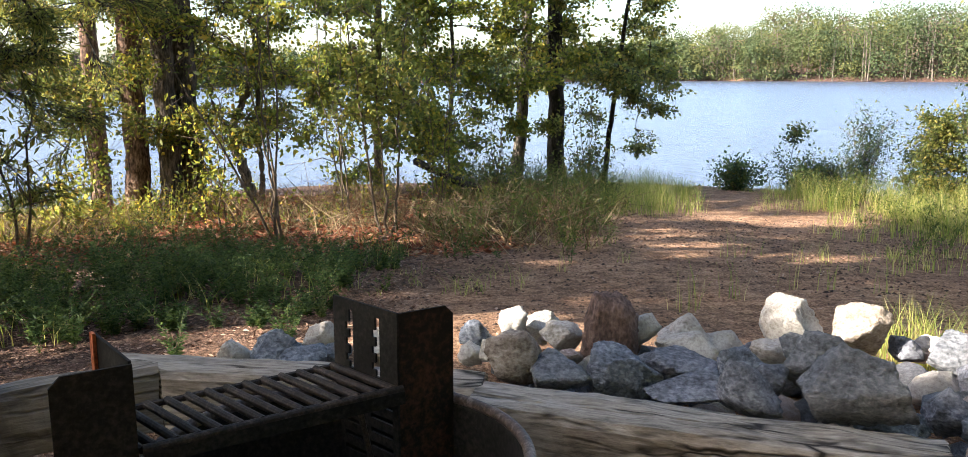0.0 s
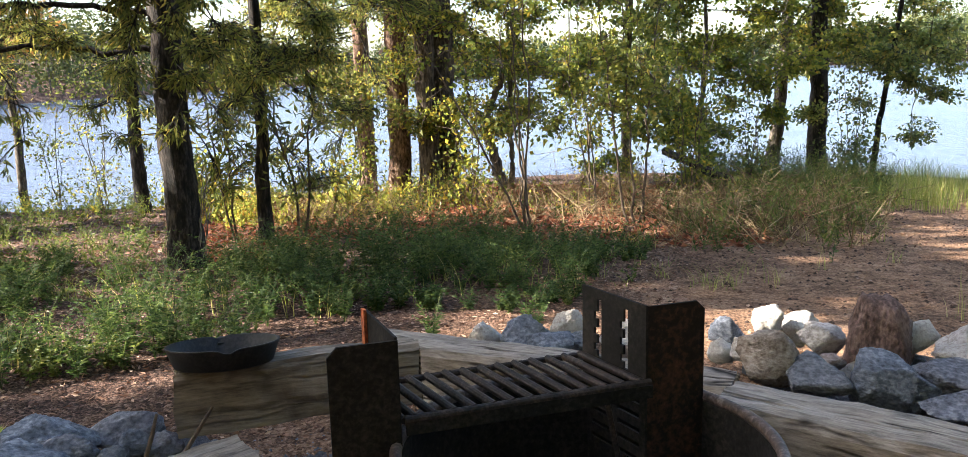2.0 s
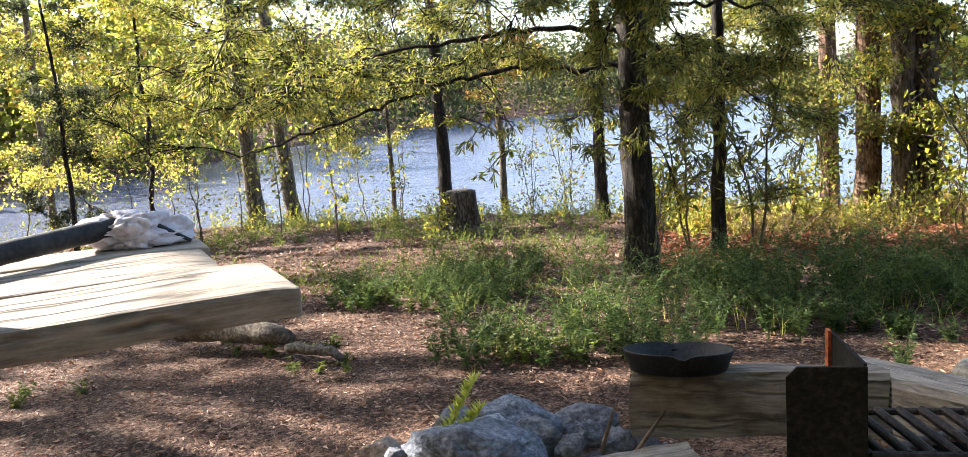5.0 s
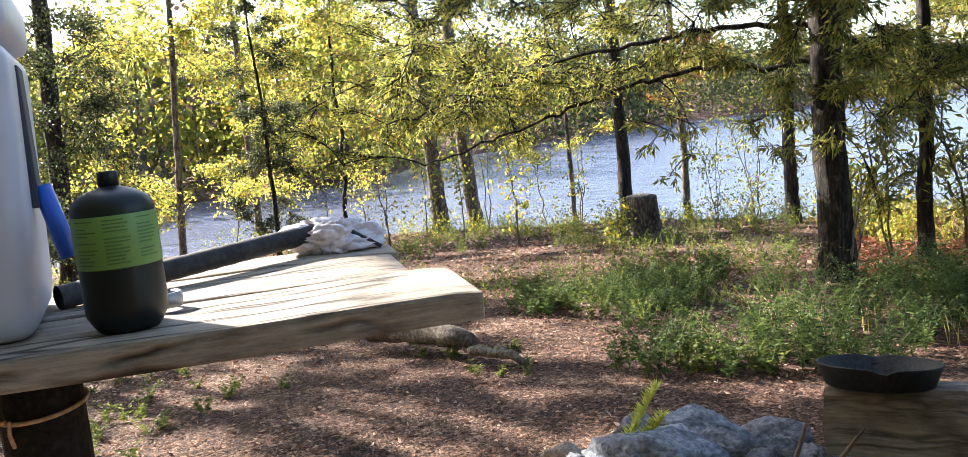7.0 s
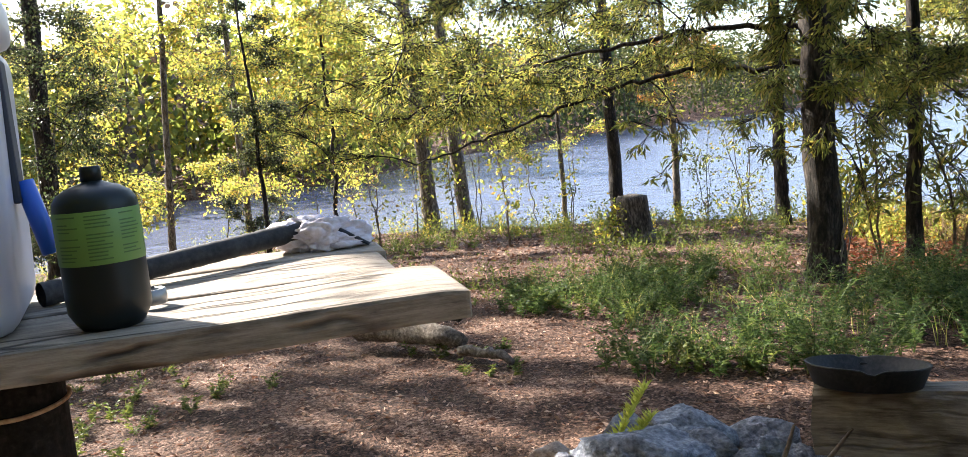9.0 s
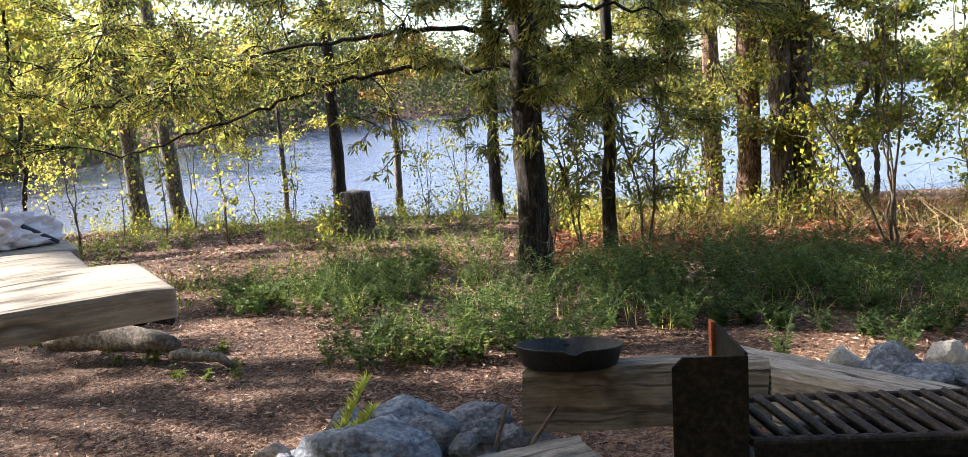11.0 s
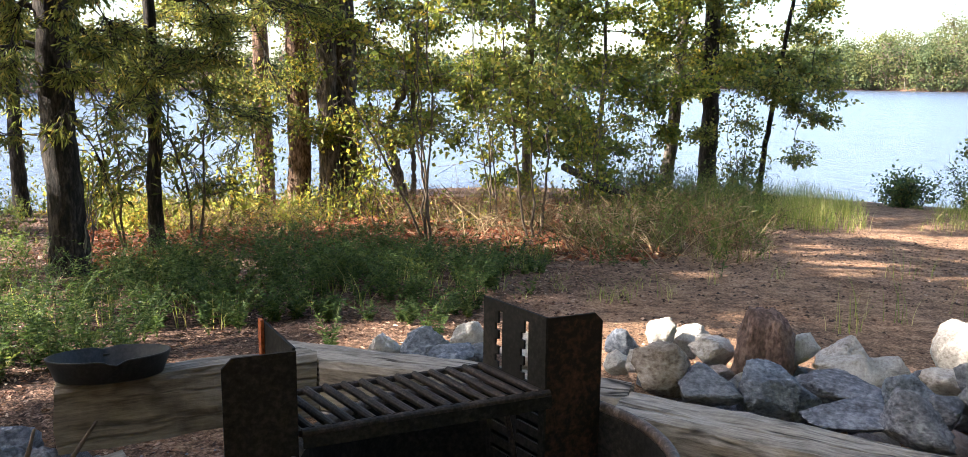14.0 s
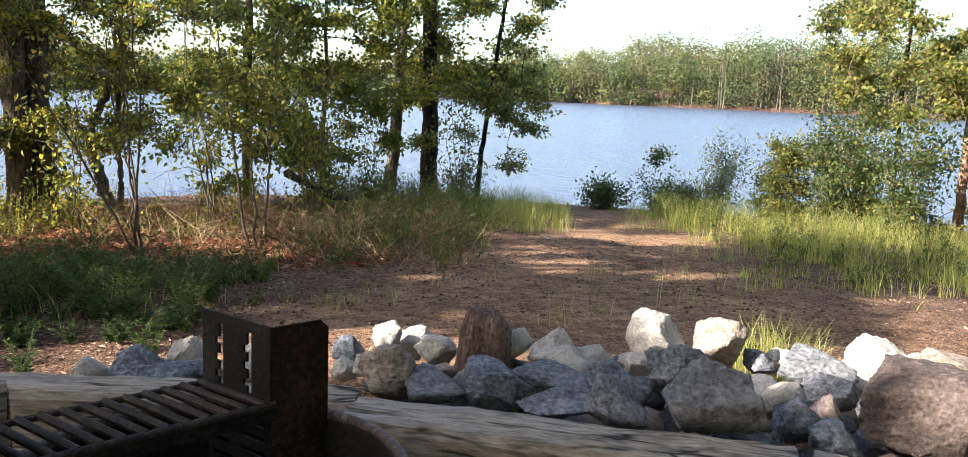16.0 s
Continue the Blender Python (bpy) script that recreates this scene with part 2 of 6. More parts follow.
def wood(name, dark, mid, light, cracks=0.6, scale=10.0, by_piece=0.1):
    """Weathered timber: fine grain along x, broad stains, and dark drying cracks."""
    m, n, l, b = shader(name)
    co = n.new("ShaderNodeTexCoord")

    def mapped(sx, turn=0.0):
        mp = n.new("ShaderNodeMapping")
        mp.inputs["Scale"].default_value = (sx, 1, 1)
        mp.inputs["Rotation"].default_value = (0, 0, turn)
        l.new(co.outputs["Object"], mp.inputs["Vector"])
        return mp.outputs[0]

    def noisy(vector, sc, detail=7):
        t = n.new("ShaderNodeTexNoise")
        t.inputs["Scale"].default_value, t.inputs["Detail"].default_value, t.inputs["Roughness"].default_value = sc, detail, 0.7
        l.new(vector, t.inputs["Vector"])
        return t.outputs[0]

    def math_of(op, x, y):
        k = n.new("ShaderNodeMath")
        k.operation = op
        for i, q in enumerate((x, y)):
            if isinstance(q, (int, float)):
                k.inputs[i].default_value = q
            else:
                l.new(q, k.inputs[i])
        return k.outputs[0]
    grain, stain, fibre = noisy(mapped(0.12), 130, 4), noisy(mapped(0.6), scale), noisy(mapped(0.03), 60, 5)
    tone = math_of("ADD", math_of("ADD", math_of("MULTIPLY", grain, 0.34), math_of("MULTIPLY", stain, 0.4)), math_of("MULTIPLY", fibre, 0.26))
    r = ramp(n, [(0.38, dark), (0.5, mid), (0.63, light)])
    l.new(tone, r.inputs[0])
    wig = n.new("ShaderNodeVectorMath")
    wig.operation = "MULTIPLY_ADD"
    wig.inputs[1].default_value = (0.0, 0.03, 0.03)
    nz = n.new("ShaderNodeTexNoise")
    nz.inputs["Scale"].default_value = 9
    l.new(co.outputs["Object"], nz.inputs["Vector"])
    l.new(nz.outputs["Color"], wig.inputs[0])
    l.new(mapped(0.11), wig.inputs[2])
    vo = n.new("ShaderNodeTexVoronoi")
    vo.feature = "DISTANCE_TO_EDGE"
    vo.inputs["Scale"].default_value = 24
    l.new(wig.outputs[0], vo.inputs["Vector"])
    line = n.new("ShaderNodeMapRange")
    line.inputs["From Min"].default_value, line.inputs["From Max"].default_value = 0.02, 0.12
    line.inputs["To Min"].default_value, line.inputs["To Max"].default_value = 1.0, 0.0
    l.new(vo.outputs["Distance"], line.inputs[0])
    patch = n.new("ShaderNodeMapRange")
    patch.inputs["From Min"].default_value, patch.inputs["From Max"].default_value = 0.42, 0.55
    l.new(noisy(mapped(0.5), 6, 3), patch.inputs[0])
    crack = math_of("MULTIPLY", math_of("MULTIPLY", line.outputs[0], patch.outputs[0]), cracks)
    mx = n.new("ShaderNodeMix")
    mx.data_type = "RGBA"
    l.new(crack, mx.inputs["Factor"])
    l.new(r.outputs[0], mx.inputs["A"])
    mx.inputs["B"].default_value = (0.02, 0.015, 0.012, 1)
    info, hsv, mr = n.new("ShaderNodeObjectInfo"), n.new("ShaderNodeHueSaturation"), n.new("ShaderNodeMapRange")
    mr.inputs["To Min"].default_value, mr.inputs["To Max"].default_value = 1 - by_piece, 1 + by_piece
    l.new(info.outputs["Random"], mr.inputs[0])
    l.new(mr.outputs[0], hsv.inputs["Value"])
    l.new(mx.outputs["Result"], hsv.inputs["Color"])
    l.new(hsv.outputs[0], b.inputs["Base Color"])
    b.inputs["Roughness"].default_value, b.inputs["Specular IOR Level"].default_value = 0.85, 0.3
    bp = n.new("ShaderNodeBump")
    bp.inputs["Strength"].default_value, bp.inputs["Distance"].default_value = 0.8, 0.006
    l.new(math_of("SUBTRACT", tone, math_of("MULTIPLY", crack, 0.8)), bp.inputs["Height"])
    l.new(bp.outputs[0], b.inputs["Normal"])
    return m


M["timber"] = wood("timber", (0.075, 0.06, 0.048), (0.21, 0.172, 0.138), (0.36, 0.305, 0.25), 0.55, 7)
M["old_timber"] = wood("old_timber", (0.08, 0.066, 0.055), (0.265, 0.225, 0.19), (0.45, 0.395, 0.345), 1.0, 9)
M["plank"] = wood("plank", (0.1, 0.08, 0.064), (0.235, 0.198, 0.162), (0.36, 0.31, 0.262), 0.9, 9)


def end_grain():
    """Sawn end of a timber: growth rings, checks and grime."""
    m, n, l, b = shader("end_grain")
    co, mp, w, no = n.new("ShaderNodeTexCoord"), n.new("ShaderNodeMapping"), n.new("ShaderNodeTexWave"), n.new("ShaderNodeTexNoise")
    mp.inputs["Location"].default_value = (0, 0.03, 0.05)
    l.new(co.outputs["Object"], mp.inputs["Vector"])
    w.wave_type, w.rings_direction = "RINGS", "X"
    w.inputs["Scale"].default_value, w.inputs["Distortion"].default_value, w.inputs["Detail"].default_value = 26, 4, 3
    l.new(mp.outputs[0], w.inputs["Vector"])
    no.inputs["Scale"].default_value, no.inputs["Detail"].default_value = 35, 6
    l.new(co.outputs["Object"], no.inputs["Vector"])
    mx = n.new("ShaderNodeMix")
    mx.inputs["Factor"].default_value = 0.6
    l.new(w.outputs["Fac"], mx.inputs["A"])
    l.new(no.outputs[0], mx.inputs["B"])
    r = ramp(n, [(0.25, (0.06, 0.042, 0.03)), (0.5, (0.2, 0.145, 0.1)), (0.75, (0.32, 0.24, 0.17))])
    l.new(mx.outputs["Result"], r.inputs[0])
    l.new(r.outputs[0], b.inputs["Base Color"])
    b.inputs["Roughness"].default_value = 0.9
    return m


M["end_grain"] = end_grain()
ROCK = {
    "white": ((0.32, 0.275, 0.24), (0.56, 0.515, 0.475), (0.72, 0.685, 0.65)),
    "cream": ((0.27, 0.232, 0.2), (0.53, 0.475, 0.435), (0.7, 0.66, 0.62)),
    "tan": ((0.14, 0.105, 0.08), (0.35, 0.28, 0.23), (0.54, 0.47, 0.41)),
    "grey": ((0.062, 0.066, 0.076), (0.165, 0.17, 0.188), (0.3, 0.305, 0.325)),
    "blue": ((0.058, 0.065, 0.083), (0.169, 0.189, 0.234), (0.351, 0.377, 0.436)),
    "slate": ((0.054, 0.055, 0.066), (0.162, 0.166, 0.196), (0.338, 0.342, 0.379)),
    "brown": ((0.048, 0.03, 0.026), (0.144, 0.09, 0.076), (0.288, 0.192, 0.162)),
    "brown2": ((0.04, 0.028, 0.024), (0.11, 0.08, 0.07), (0.2, 0.157, 0.142)),
    "pink": ((0.187, 0.132, 0.116), (0.374, 0.286, 0.259), (0.55, 0.462, 0.429)),
}
for k, c in ROCK.items():
    M["rock_" + k] = surface("rock_" + k, *c, scale=9, rough=0.9, bump=1.0, depth=0.03, fine=110 if k == "white" else 75, stretch=(1.2, 1.2, 0.6) if k == "brown" else (1, 1, 1) if k in ("white", "brown2") else (0.9, 0.9, 1.25), by_piece=0.12, sharp=0.13)

# ---- mesh tools ----
def polar(az, r, z=0.0):
    """A place r metres from the camera's stand, az degrees to the left of +y."""
    return Vector((-math.sin(radians(az)) * r, math.cos(radians(az)) * r, z))


def mesh(name, verts, faces, mats, smooth=False):
    """verts: n x 3; faces: arrays of index rows (quads or triangles), one for each material in mats."""
    me = bpy.data.meshes.new(name)
    verts = np.asarray(verts, np.float32)
    mats = mats if isinstance(mats, (list, tuple)) else [mats]
    groups = faces if isinstance(faces, list) else [faces]
    groups = [np.asarray(g, np.int32) for g in groups]
    loops = np.concatenate([g.ravel() for g in groups])
    sizes = np.concatenate([np.full(len(g), g.shape[1], np.int32) for g in groups])
    slots = np.concatenate([np.full(len(g), k, np.int32) for k, g in enumerate(groups)])
    me.vertices.add(len(verts))
    me.vertices.foreach_set("co", verts.ravel())
    me.loops.add(len(loops))
    me.loops.foreach_set("vertex_index", loops)
    me.polygons.add(len(sizes))
    me.polygons.foreach_set("loop_start", np.r_[0, np.cumsum(sizes)[:-1]].astype(np.int32))
    for m in mats:
        me.materials.append(m)
    me.polygons.foreach_set("material_index", np.minimum(slots, len(mats) - 1))
    me.polygons.foreach_set("use_smooth", np.full(len(sizes), smooth))
    me.update(calc_edges=True)
    me.validate()
    return me


def part(name, bm, material, parent, label=""):
    """Links a bmesh, or a mesh, as one object under a thing or a part."""
    if isinstance(bm, bmesh.types.BMesh):
        me = bpy.data.meshes.new(name)
        bm.to_mesh(me)
        bm.free()
        me.materials.append(material)
    else:
        me = bm
    ob = new(name, me)
    ob.parent = parent
    return tagged(ob, label)


def thing(name, m, label, category, group="", kind=""):
    ob = new(name)
    ob.matrix_world = m
    return tagged(ob, label, category, group, kind)


def tube(points, radii, sides=6, wob=0.0, rng=None):
    """A tapered tube along points: verts and quads."""
    p = np.asarray(points, float)
    radii = np.asarray(radii, float)
    d = np.gradient(p, axis=0)
    d /= np.linalg.norm(d, axis=1)[:, None] + 1e-9
    ref = np.array([0, 0, 1.0]) if abs(d[0, 2]) < 0.8 else np.array([1.0, 0, 0])
    u = np.cross(d, ref)
    u /= np.linalg.norm(u, axis=1)[:, None] + 1e-9
    v = np.cross(d, u)
    a = np.linspace(0, 2 * np.pi, sides, endpoint=False)
    rad = radii[:, None] * (1 + (wob * rng.standard_normal((len(p), sides)) if wob else 0))
    verts = p[:, None] + rad[..., None] * (np.cos(a)[None, :, None] * u[:, None] + np.sin(a)[None, :, None] * v[:, None])
    i, j = np.meshgrid(np.arange(len(p) - 1), np.arange(sides), indexing="ij")
    j2 = (j + 1) % sides
    quads = np.stack([i * sides + j, i * sides + j2, (i + 1) * sides + j2, (i + 1) * sides + j], -1).reshape(-1, 4)
    return verts.reshape(-1, 3), quads


class Heap:
    """Gathers pieces into one mesh."""
    def __init__(self):
        self.v, self.f, self.n = [], [], 0

    def add(self, v, f):
        self.v.append(np.asarray(v))
        self.f.append(np.asarray(f) + self.n)
        self.n += len(v)

    def mesh(self, name, mats, smooth=False):
        return mesh(name, np.concatenate(self.v), np.concatenate(self.f), mats, smooth)


def unit(v):
    return v / (np.linalg.norm(v, axis=-1, keepdims=True) + 1e-9)


def leaves(at, way, length, width, rng, fold=0.25, droop=0.0, slim=False, face=None):
    """Leaves at points, growing along way: two folded blades each."""
    n = len(at)
    way = unit(way + np.array([0, 0, -droop]))
    side = unit(np.cross(way, rng.standard_normal((n, 3)) + np.array([0, 0, 0.45]) if face is None else face + 0.35 * rng.standard_normal((n, 3))))
    up = np.cross(side, way)
    L = (length * rng.uniform(0.6, 1.2, n))[:, None]
    W = (width * rng.uniform(0.65, 1.15, n))[:, None] / 2
    tip = at + way * L - up * L * 0.12
    k = 0.42 if not slim else 0.5
    a = at + way * L * k + side * W + up * W * fold
    b = at + way * L * k - side * W + up * W * fold
    v = np.stack([at, a, tip, b], 1).reshape(-1, 3)
    i = np.arange(n)[:, None] * 4
    return v, i + np.array([[0, 1, 2, 3]])


def blades(at, height, width, rng, lean=0.35, segs=3):
    """Grass blades: bent, tapering strips."""
    n = len(at)
    a = rng.uniform(0, 2 * np.pi, n)
    out = np.stack([np.cos(a), np.sin(a), 0 * a], -1) * (lean * rng.uniform(0.1, 1.0, n))[:, None]
    b = rng.uniform(0, 2 * np.pi, n)
    side = np.stack([np.cos(b), np.sin(b), 0 * b], -1)
    h = np.asarray(height) * rng.uniform(0.5, 1.15, n)
    rows = []
    for k in range(segs + 1):
        s = k / segs
        c = at + np.array([0, 0, 1.0]) * (h * (s - 0.25 * lean * s * s))[:, None] + out * (h * s * s)[:, None]
        w = (width * (1 - 0.93 * s) / 2)
        rows += [c - side * w, c + side * w]
    v = np.stack(rows, 1).reshape(-1, 3)
    i = np.arange(n)[:, None, None] * (2 * segs + 2)
    q = np.array([[2 * k, 2 * k + 1, 2 * k + 3, 2 * k + 2] for k in range(segs)])[None]
    return v, (i + q).reshape(-1, 4)


def box_bm(sx, sy, sz, bevel=0.006, segs=2):
    bm = bmesh.new()
    bmesh.ops.create_cube(bm, size=1, matrix=Matrix.Diagonal((sx, sy, sz, 1)))
    if bevel:
        bmesh.ops.bevel(bm, geom=bm.edges[:], offset=bevel, segments=segs, affect="EDGES", profile=0.6)
    return bm


def rod_bm(a, b, r, sides=10):
    a, b = Vector(a), Vector(b)
    bm = bmesh.new()
    m = Matrix.Translation((a + b) / 2) @ (b - a).to_track_quat("Z", "Y").to_matrix().to_4x4()
    bmesh.ops.create_cone(bm, cap_ends=True, segments=sides, radius1=r, radius2=r, depth=(b - a).length, matrix=m)
    return bm


def lathe(profile, sides=40):
    """A turned body from (radius, height) pairs: verts and quads."""
    p = np.array(profile)
    a = np.linspace(0, 2 * np.pi, sides, endpoint=False)
    v = np.stack([p[:, :1] * np.cos(a), p[:, :1] * np.sin(a), np.repeat(p[:, 1:], sides, 1)], -1).reshape(-1, 3)
    i, j = np.meshgrid(np.arange(len(p) - 1), np.arange(sides), indexing="ij")
    j2 = (j + 1) % sides
    return v, np.stack([i * sides + j, i * sides + j2, (i + 1) * sides + j2, (i + 1) * sides + j], -1).reshape(-1, 4)


def fbm(x, y, s, octaves=4):
    return sum(noise.noise((x * s * 2**k, y * s * 2**k, 7.3 * k)) / 2**k for k in range(octaves))


def sphere(level=3):
    bm = bmesh.new()
    bmesh.ops.create_icosphere(bm, subdivisions=level, radius=1)
    v = np.array([p.co[:] for p in bm.verts])
    f = np.array([[p.index for p in q.verts] for q in bm.faces])
    bm.free()
    return v, f



# ---- ground, water and far shore ----
WATER = -1.6
CREST_AZ = [-60, -38, -27, -13, 9, 28, 40, 56, 64, 75, 90, 120]
CREST_R = [13, 13.2, 13.8, 14.2, 14.0, 10.8, 10.8, 13.0, 15.0, 17.5, 18, 18]
SHORE_AZ = [-90, -26, -11, 15, 40, 55, 66, 78, 95, 120]
SHORE_R = [290, 300, 300, 190, 112, 75, 46, 44, 40, 40]


def crest(az):
    return float(np.interp(az, CREST_AZ, CREST_R))


def far_shore(az):
    return float(np.interp(az, SHORE_AZ, SHORE_R))


def ease(a, b, x):
    s = min(max((x - a) / (b - a), 0.0), 1.0)
    return s * s * (3 - 2 * s)


def ground_z(x, y):
    r, az = math.hypot(x, y), math.degrees(math.atan2(-x, y))
    if -75 < az < 125:
        lake = ease(-75, -60, az) * (1 - ease(112, 125, az))
        z = -0.07 * max(0.0, r - 3.0) if r < 40 else -2.59
        c, f = crest(az), far_shore(az)
        z = min(z, -0.07 * max(0.0, min(r, c) - 3.0) - 2.4 * ease(c, c + 5.5, r) * lake) if r < c + 6 else -2.9
        if r > f - 4:
            z = -2.9 + 1.7 * ease(f - 4, f + 1.5, r) + float(np.interp(az, [-20, -6, 20, 40], [0.2, 0.05, 0.04, 0.1])) * max(0.0, min(r, f + 110) - f - 1.5)
        if lake < 1:
            z = z * lake - 0.8 * (1 - lake) * ease(3, 20, r)
    else:
        z = -0.8 * ease(3, 20, r)
    if r < 30:
        z += 0.035 * fbm(x, y, 0.5, 3) * ease(0.5, 2.5, r) + 0.008 * fbm(x + 9, y, 4.0, 3)
    return z


def build_ground():
    radii = np.concatenate([np.linspace(0.001, 16, 135), np.geomspace(16.3, 24, 18), np.geomspace(27, 36, 6), np.geomspace(38, 480, 70), [700, 1200, 2600]])
    front = np.linspace(-48, 106, 250)
    back = np.linspace(106, 312, 60)[1:-1]
    az = np.concatenate([front, back])
    v = np.array([[*polar(a, r).xy, ground_z(*polar(a if a <= 180 else a - 360, r).xy)] for r in radii for a in az])
    n = len(az)
    i, j = np.meshgrid(np.arange(len(radii) - 1), np.arange(n), indexing="ij")
    j2 = (j + 1) % n
    q = np.stack([i * n + j, i * n + j2, (i + 1) * n + j2, (i + 1) * n + j], -1).reshape(-1, 4)
    q = q[:, ::-1]
    m, nd, l, b = shader("ground_litter")
    co = nd.new("ShaderNodeTexCoord")
    tex = []
    for s, d in ((0.45, 5), (9.0, 8), (75.0, 7)):
        t = nd.new("ShaderNodeTexNoise")
        t.inputs["Scale"].default_value, t.inputs["Detail"].default_value, t.inputs["Roughness"].default_value = s, d, 0.7
        l.new(co.outputs["Object"], t.inputs["Vector"])
        tex.append(t)
    litter = ramp(nd, [(0.26, (0.015, 0.009, 0.007)), (0.42, (0.062, 0.033, 0.024)), (0.58, (0.17, 0.097, 0.07)), (0.78, (0.39, 0.272, 0.21))])
    sand = ramp(nd, [(0.32, (0.04, 0.022, 0.014)), (0.45, (0.19, 0.105, 0.062)), (0.55, (0.46, 0.27, 0.165)), (0.68, (0.7, 0.48, 0.32))])
    avg = nd.new("ShaderNodeMath")
    avg.operation = "MULTIPLY_ADD"
    avg.inputs[1].default_value = 0.5
    l.new(tex[2].outputs[0], avg.inputs[0])
    half = nd.new("ShaderNodeMath")
    half.operation = "MULTIPLY"
    half.inputs[1].default_value = 0.5
    l.new(tex[1].outputs[0], half.inputs[0])
    l.new(half.outputs[0], avg.inputs[2])
    # bark chips and crumbs: cells of two sizes, each with a tone of its own
    warp = nd.new("ShaderNodeVectorMath")
    warp.operation = "MULTIPLY_ADD"
    warp.inputs[1].default_value = (0.03, 0.03, 0.03)
    l.new(tex[1].outputs["Color"], warp.inputs[0])
    l.new(co.outputs["Object"], warp.inputs[2])
    tone = avg.outputs[0]
    lift = avg.outputs[0]
    for s, k in ((62.0, 0.34), (150.0, 0.3)):
        cell = nd.new("ShaderNodeTexVoronoi")
        cell.inputs["Scale"].default_value = s
        l.new(warp.outputs[0], cell.inputs["Vector"])
        one, mixed = nd.new("ShaderNodeSeparateColor"), nd.new("ShaderNodeMix")
        l.new(cell.outputs["Color"], one.inputs[0])
        mixed.inputs["Factor"].default_value = k
        l.new(tone, mixed.inputs["A"])
        l.new(one.outputs[0], mixed.inputs["B"])
        tone = mixed.outputs["Result"]
        dome = nd.new("ShaderNodeMath")
        dome.operation = "MULTIPLY_ADD"
        dome.inputs[1].default_value = -0.45
        l.new(cell.outputs["Distance"], dome.inputs[0])
        l.new(lift, dome.inputs[2])
        lift = dome.outputs[0]
    # broad patches of darker and lighter tone
    patch, spread = nd.new("ShaderNodeTexNoise"), nd.new("ShaderNodeMapRange")
    patch.inputs["Scale"].default_value, patch.inputs["Detail"].default_value = 1.7, 4
    l.new(co.outputs["Object"], patch.inputs["Vector"])
    spread.inputs["From Min"].default_value, spread.inputs["From Max"].default_value = 0.3, 0.7
    spread.inputs["To Min"].default_value, spread.inputs["To Max"].default_value = -0.11, 0.07
    l.new(patch.outputs[0], spread.inputs[0])
    both = nd.new("ShaderNodeMath")
    l.new(tone, both.inputs[0])
    l.new(spread.outputs[0], both.inputs[1])
    tone = both.outputs[0]
    l.new(tone, litter.inputs[0])
    dirt = nd.new("ShaderNodeMix")
    dirt.inputs["Factor"].default_value = 0.3
    l.new(avg.outputs[0], dirt.inputs["A"])
    l.new(tone, dirt.inputs["B"])
    l.new(dirt.outputs["Result"], sand.inputs[0])
    # the trodden path runs from beside the pit down to the water
    sep = nd.new("ShaderNodeSeparateXYZ")
    l.new(co.outputs["Object"], sep.inputs[0])
    line = nd.new("ShaderNodeMath")
    line.operation = "MULTIPLY_ADD"
    line.inputs[1].default_value, line.inputs[2].default_value = -0.29, 0.0
    l.new(sep.outputs["Y"], line.inputs[0])
    off = nd.new("ShaderNodeMath")
    l.new(sep.outputs["X"], off.inputs[0])
    l.new(line.outputs[0], off.inputs[1])
    wig = nd.new("ShaderNodeMath")
    wig.operation = "MULTIPLY_ADD"
    wig.inputs[1].default_value = 1.6
    l.new(tex[0].outputs[0], wig.inputs[0])
    l.new(off.outputs[0], wig.inputs[2])
    shift = nd.new("ShaderNodeMath")
    shift.operation = "SUBTRACT"
    shift.inputs[1].default_value = 0.8
    l.new(wig.outputs[0], shift.inputs[0])
    ab = nd.new("ShaderNodeMath")
    ab.operation = "ABSOLUTE"
    l.new(shift.outputs[0], ab.inputs[0])
    mr = nd.new("ShaderNodeMapRange")
    mr.inputs["From Min"].default_value, mr.inputs["From Max"].default_value = 0.9, 2.6
    mr.inputs["To Min"].default_value, mr.inputs["To Max"].default_value = 0.95, 0.0
    l.new(ab.outputs[0], mr.inputs[0])
    mx = nd.new("ShaderNodeMix")
    mx.data_type = "RGBA"
    l.new(mr.outputs[0], mx.inputs["Factor"])
    l.new(litter.outputs[0], mx.inputs["A"])
    l.new(sand.outputs[0], mx.inputs["B"])
    l.new(mx.outputs["Result"], b.inputs["Base Color"])
    b.inputs["Roughness"].default_value = 0.95
    b.inputs["Specular IOR Level"].default_value = 0.2
    bp = nd.new("ShaderNodeBump")
    bp.inputs["Strength"].default_value, bp.inputs["Distance"].default_value = 1.0, 0.03
    l.new(lift, bp.inputs["Height"])
    l.new(bp.outputs[0], b.inputs["Normal"])
    tagged(new("ground", mesh("ground", v, q, m, True)), "brown litter-strewn ground with a sandy path to the water", "ground", kind="structure")


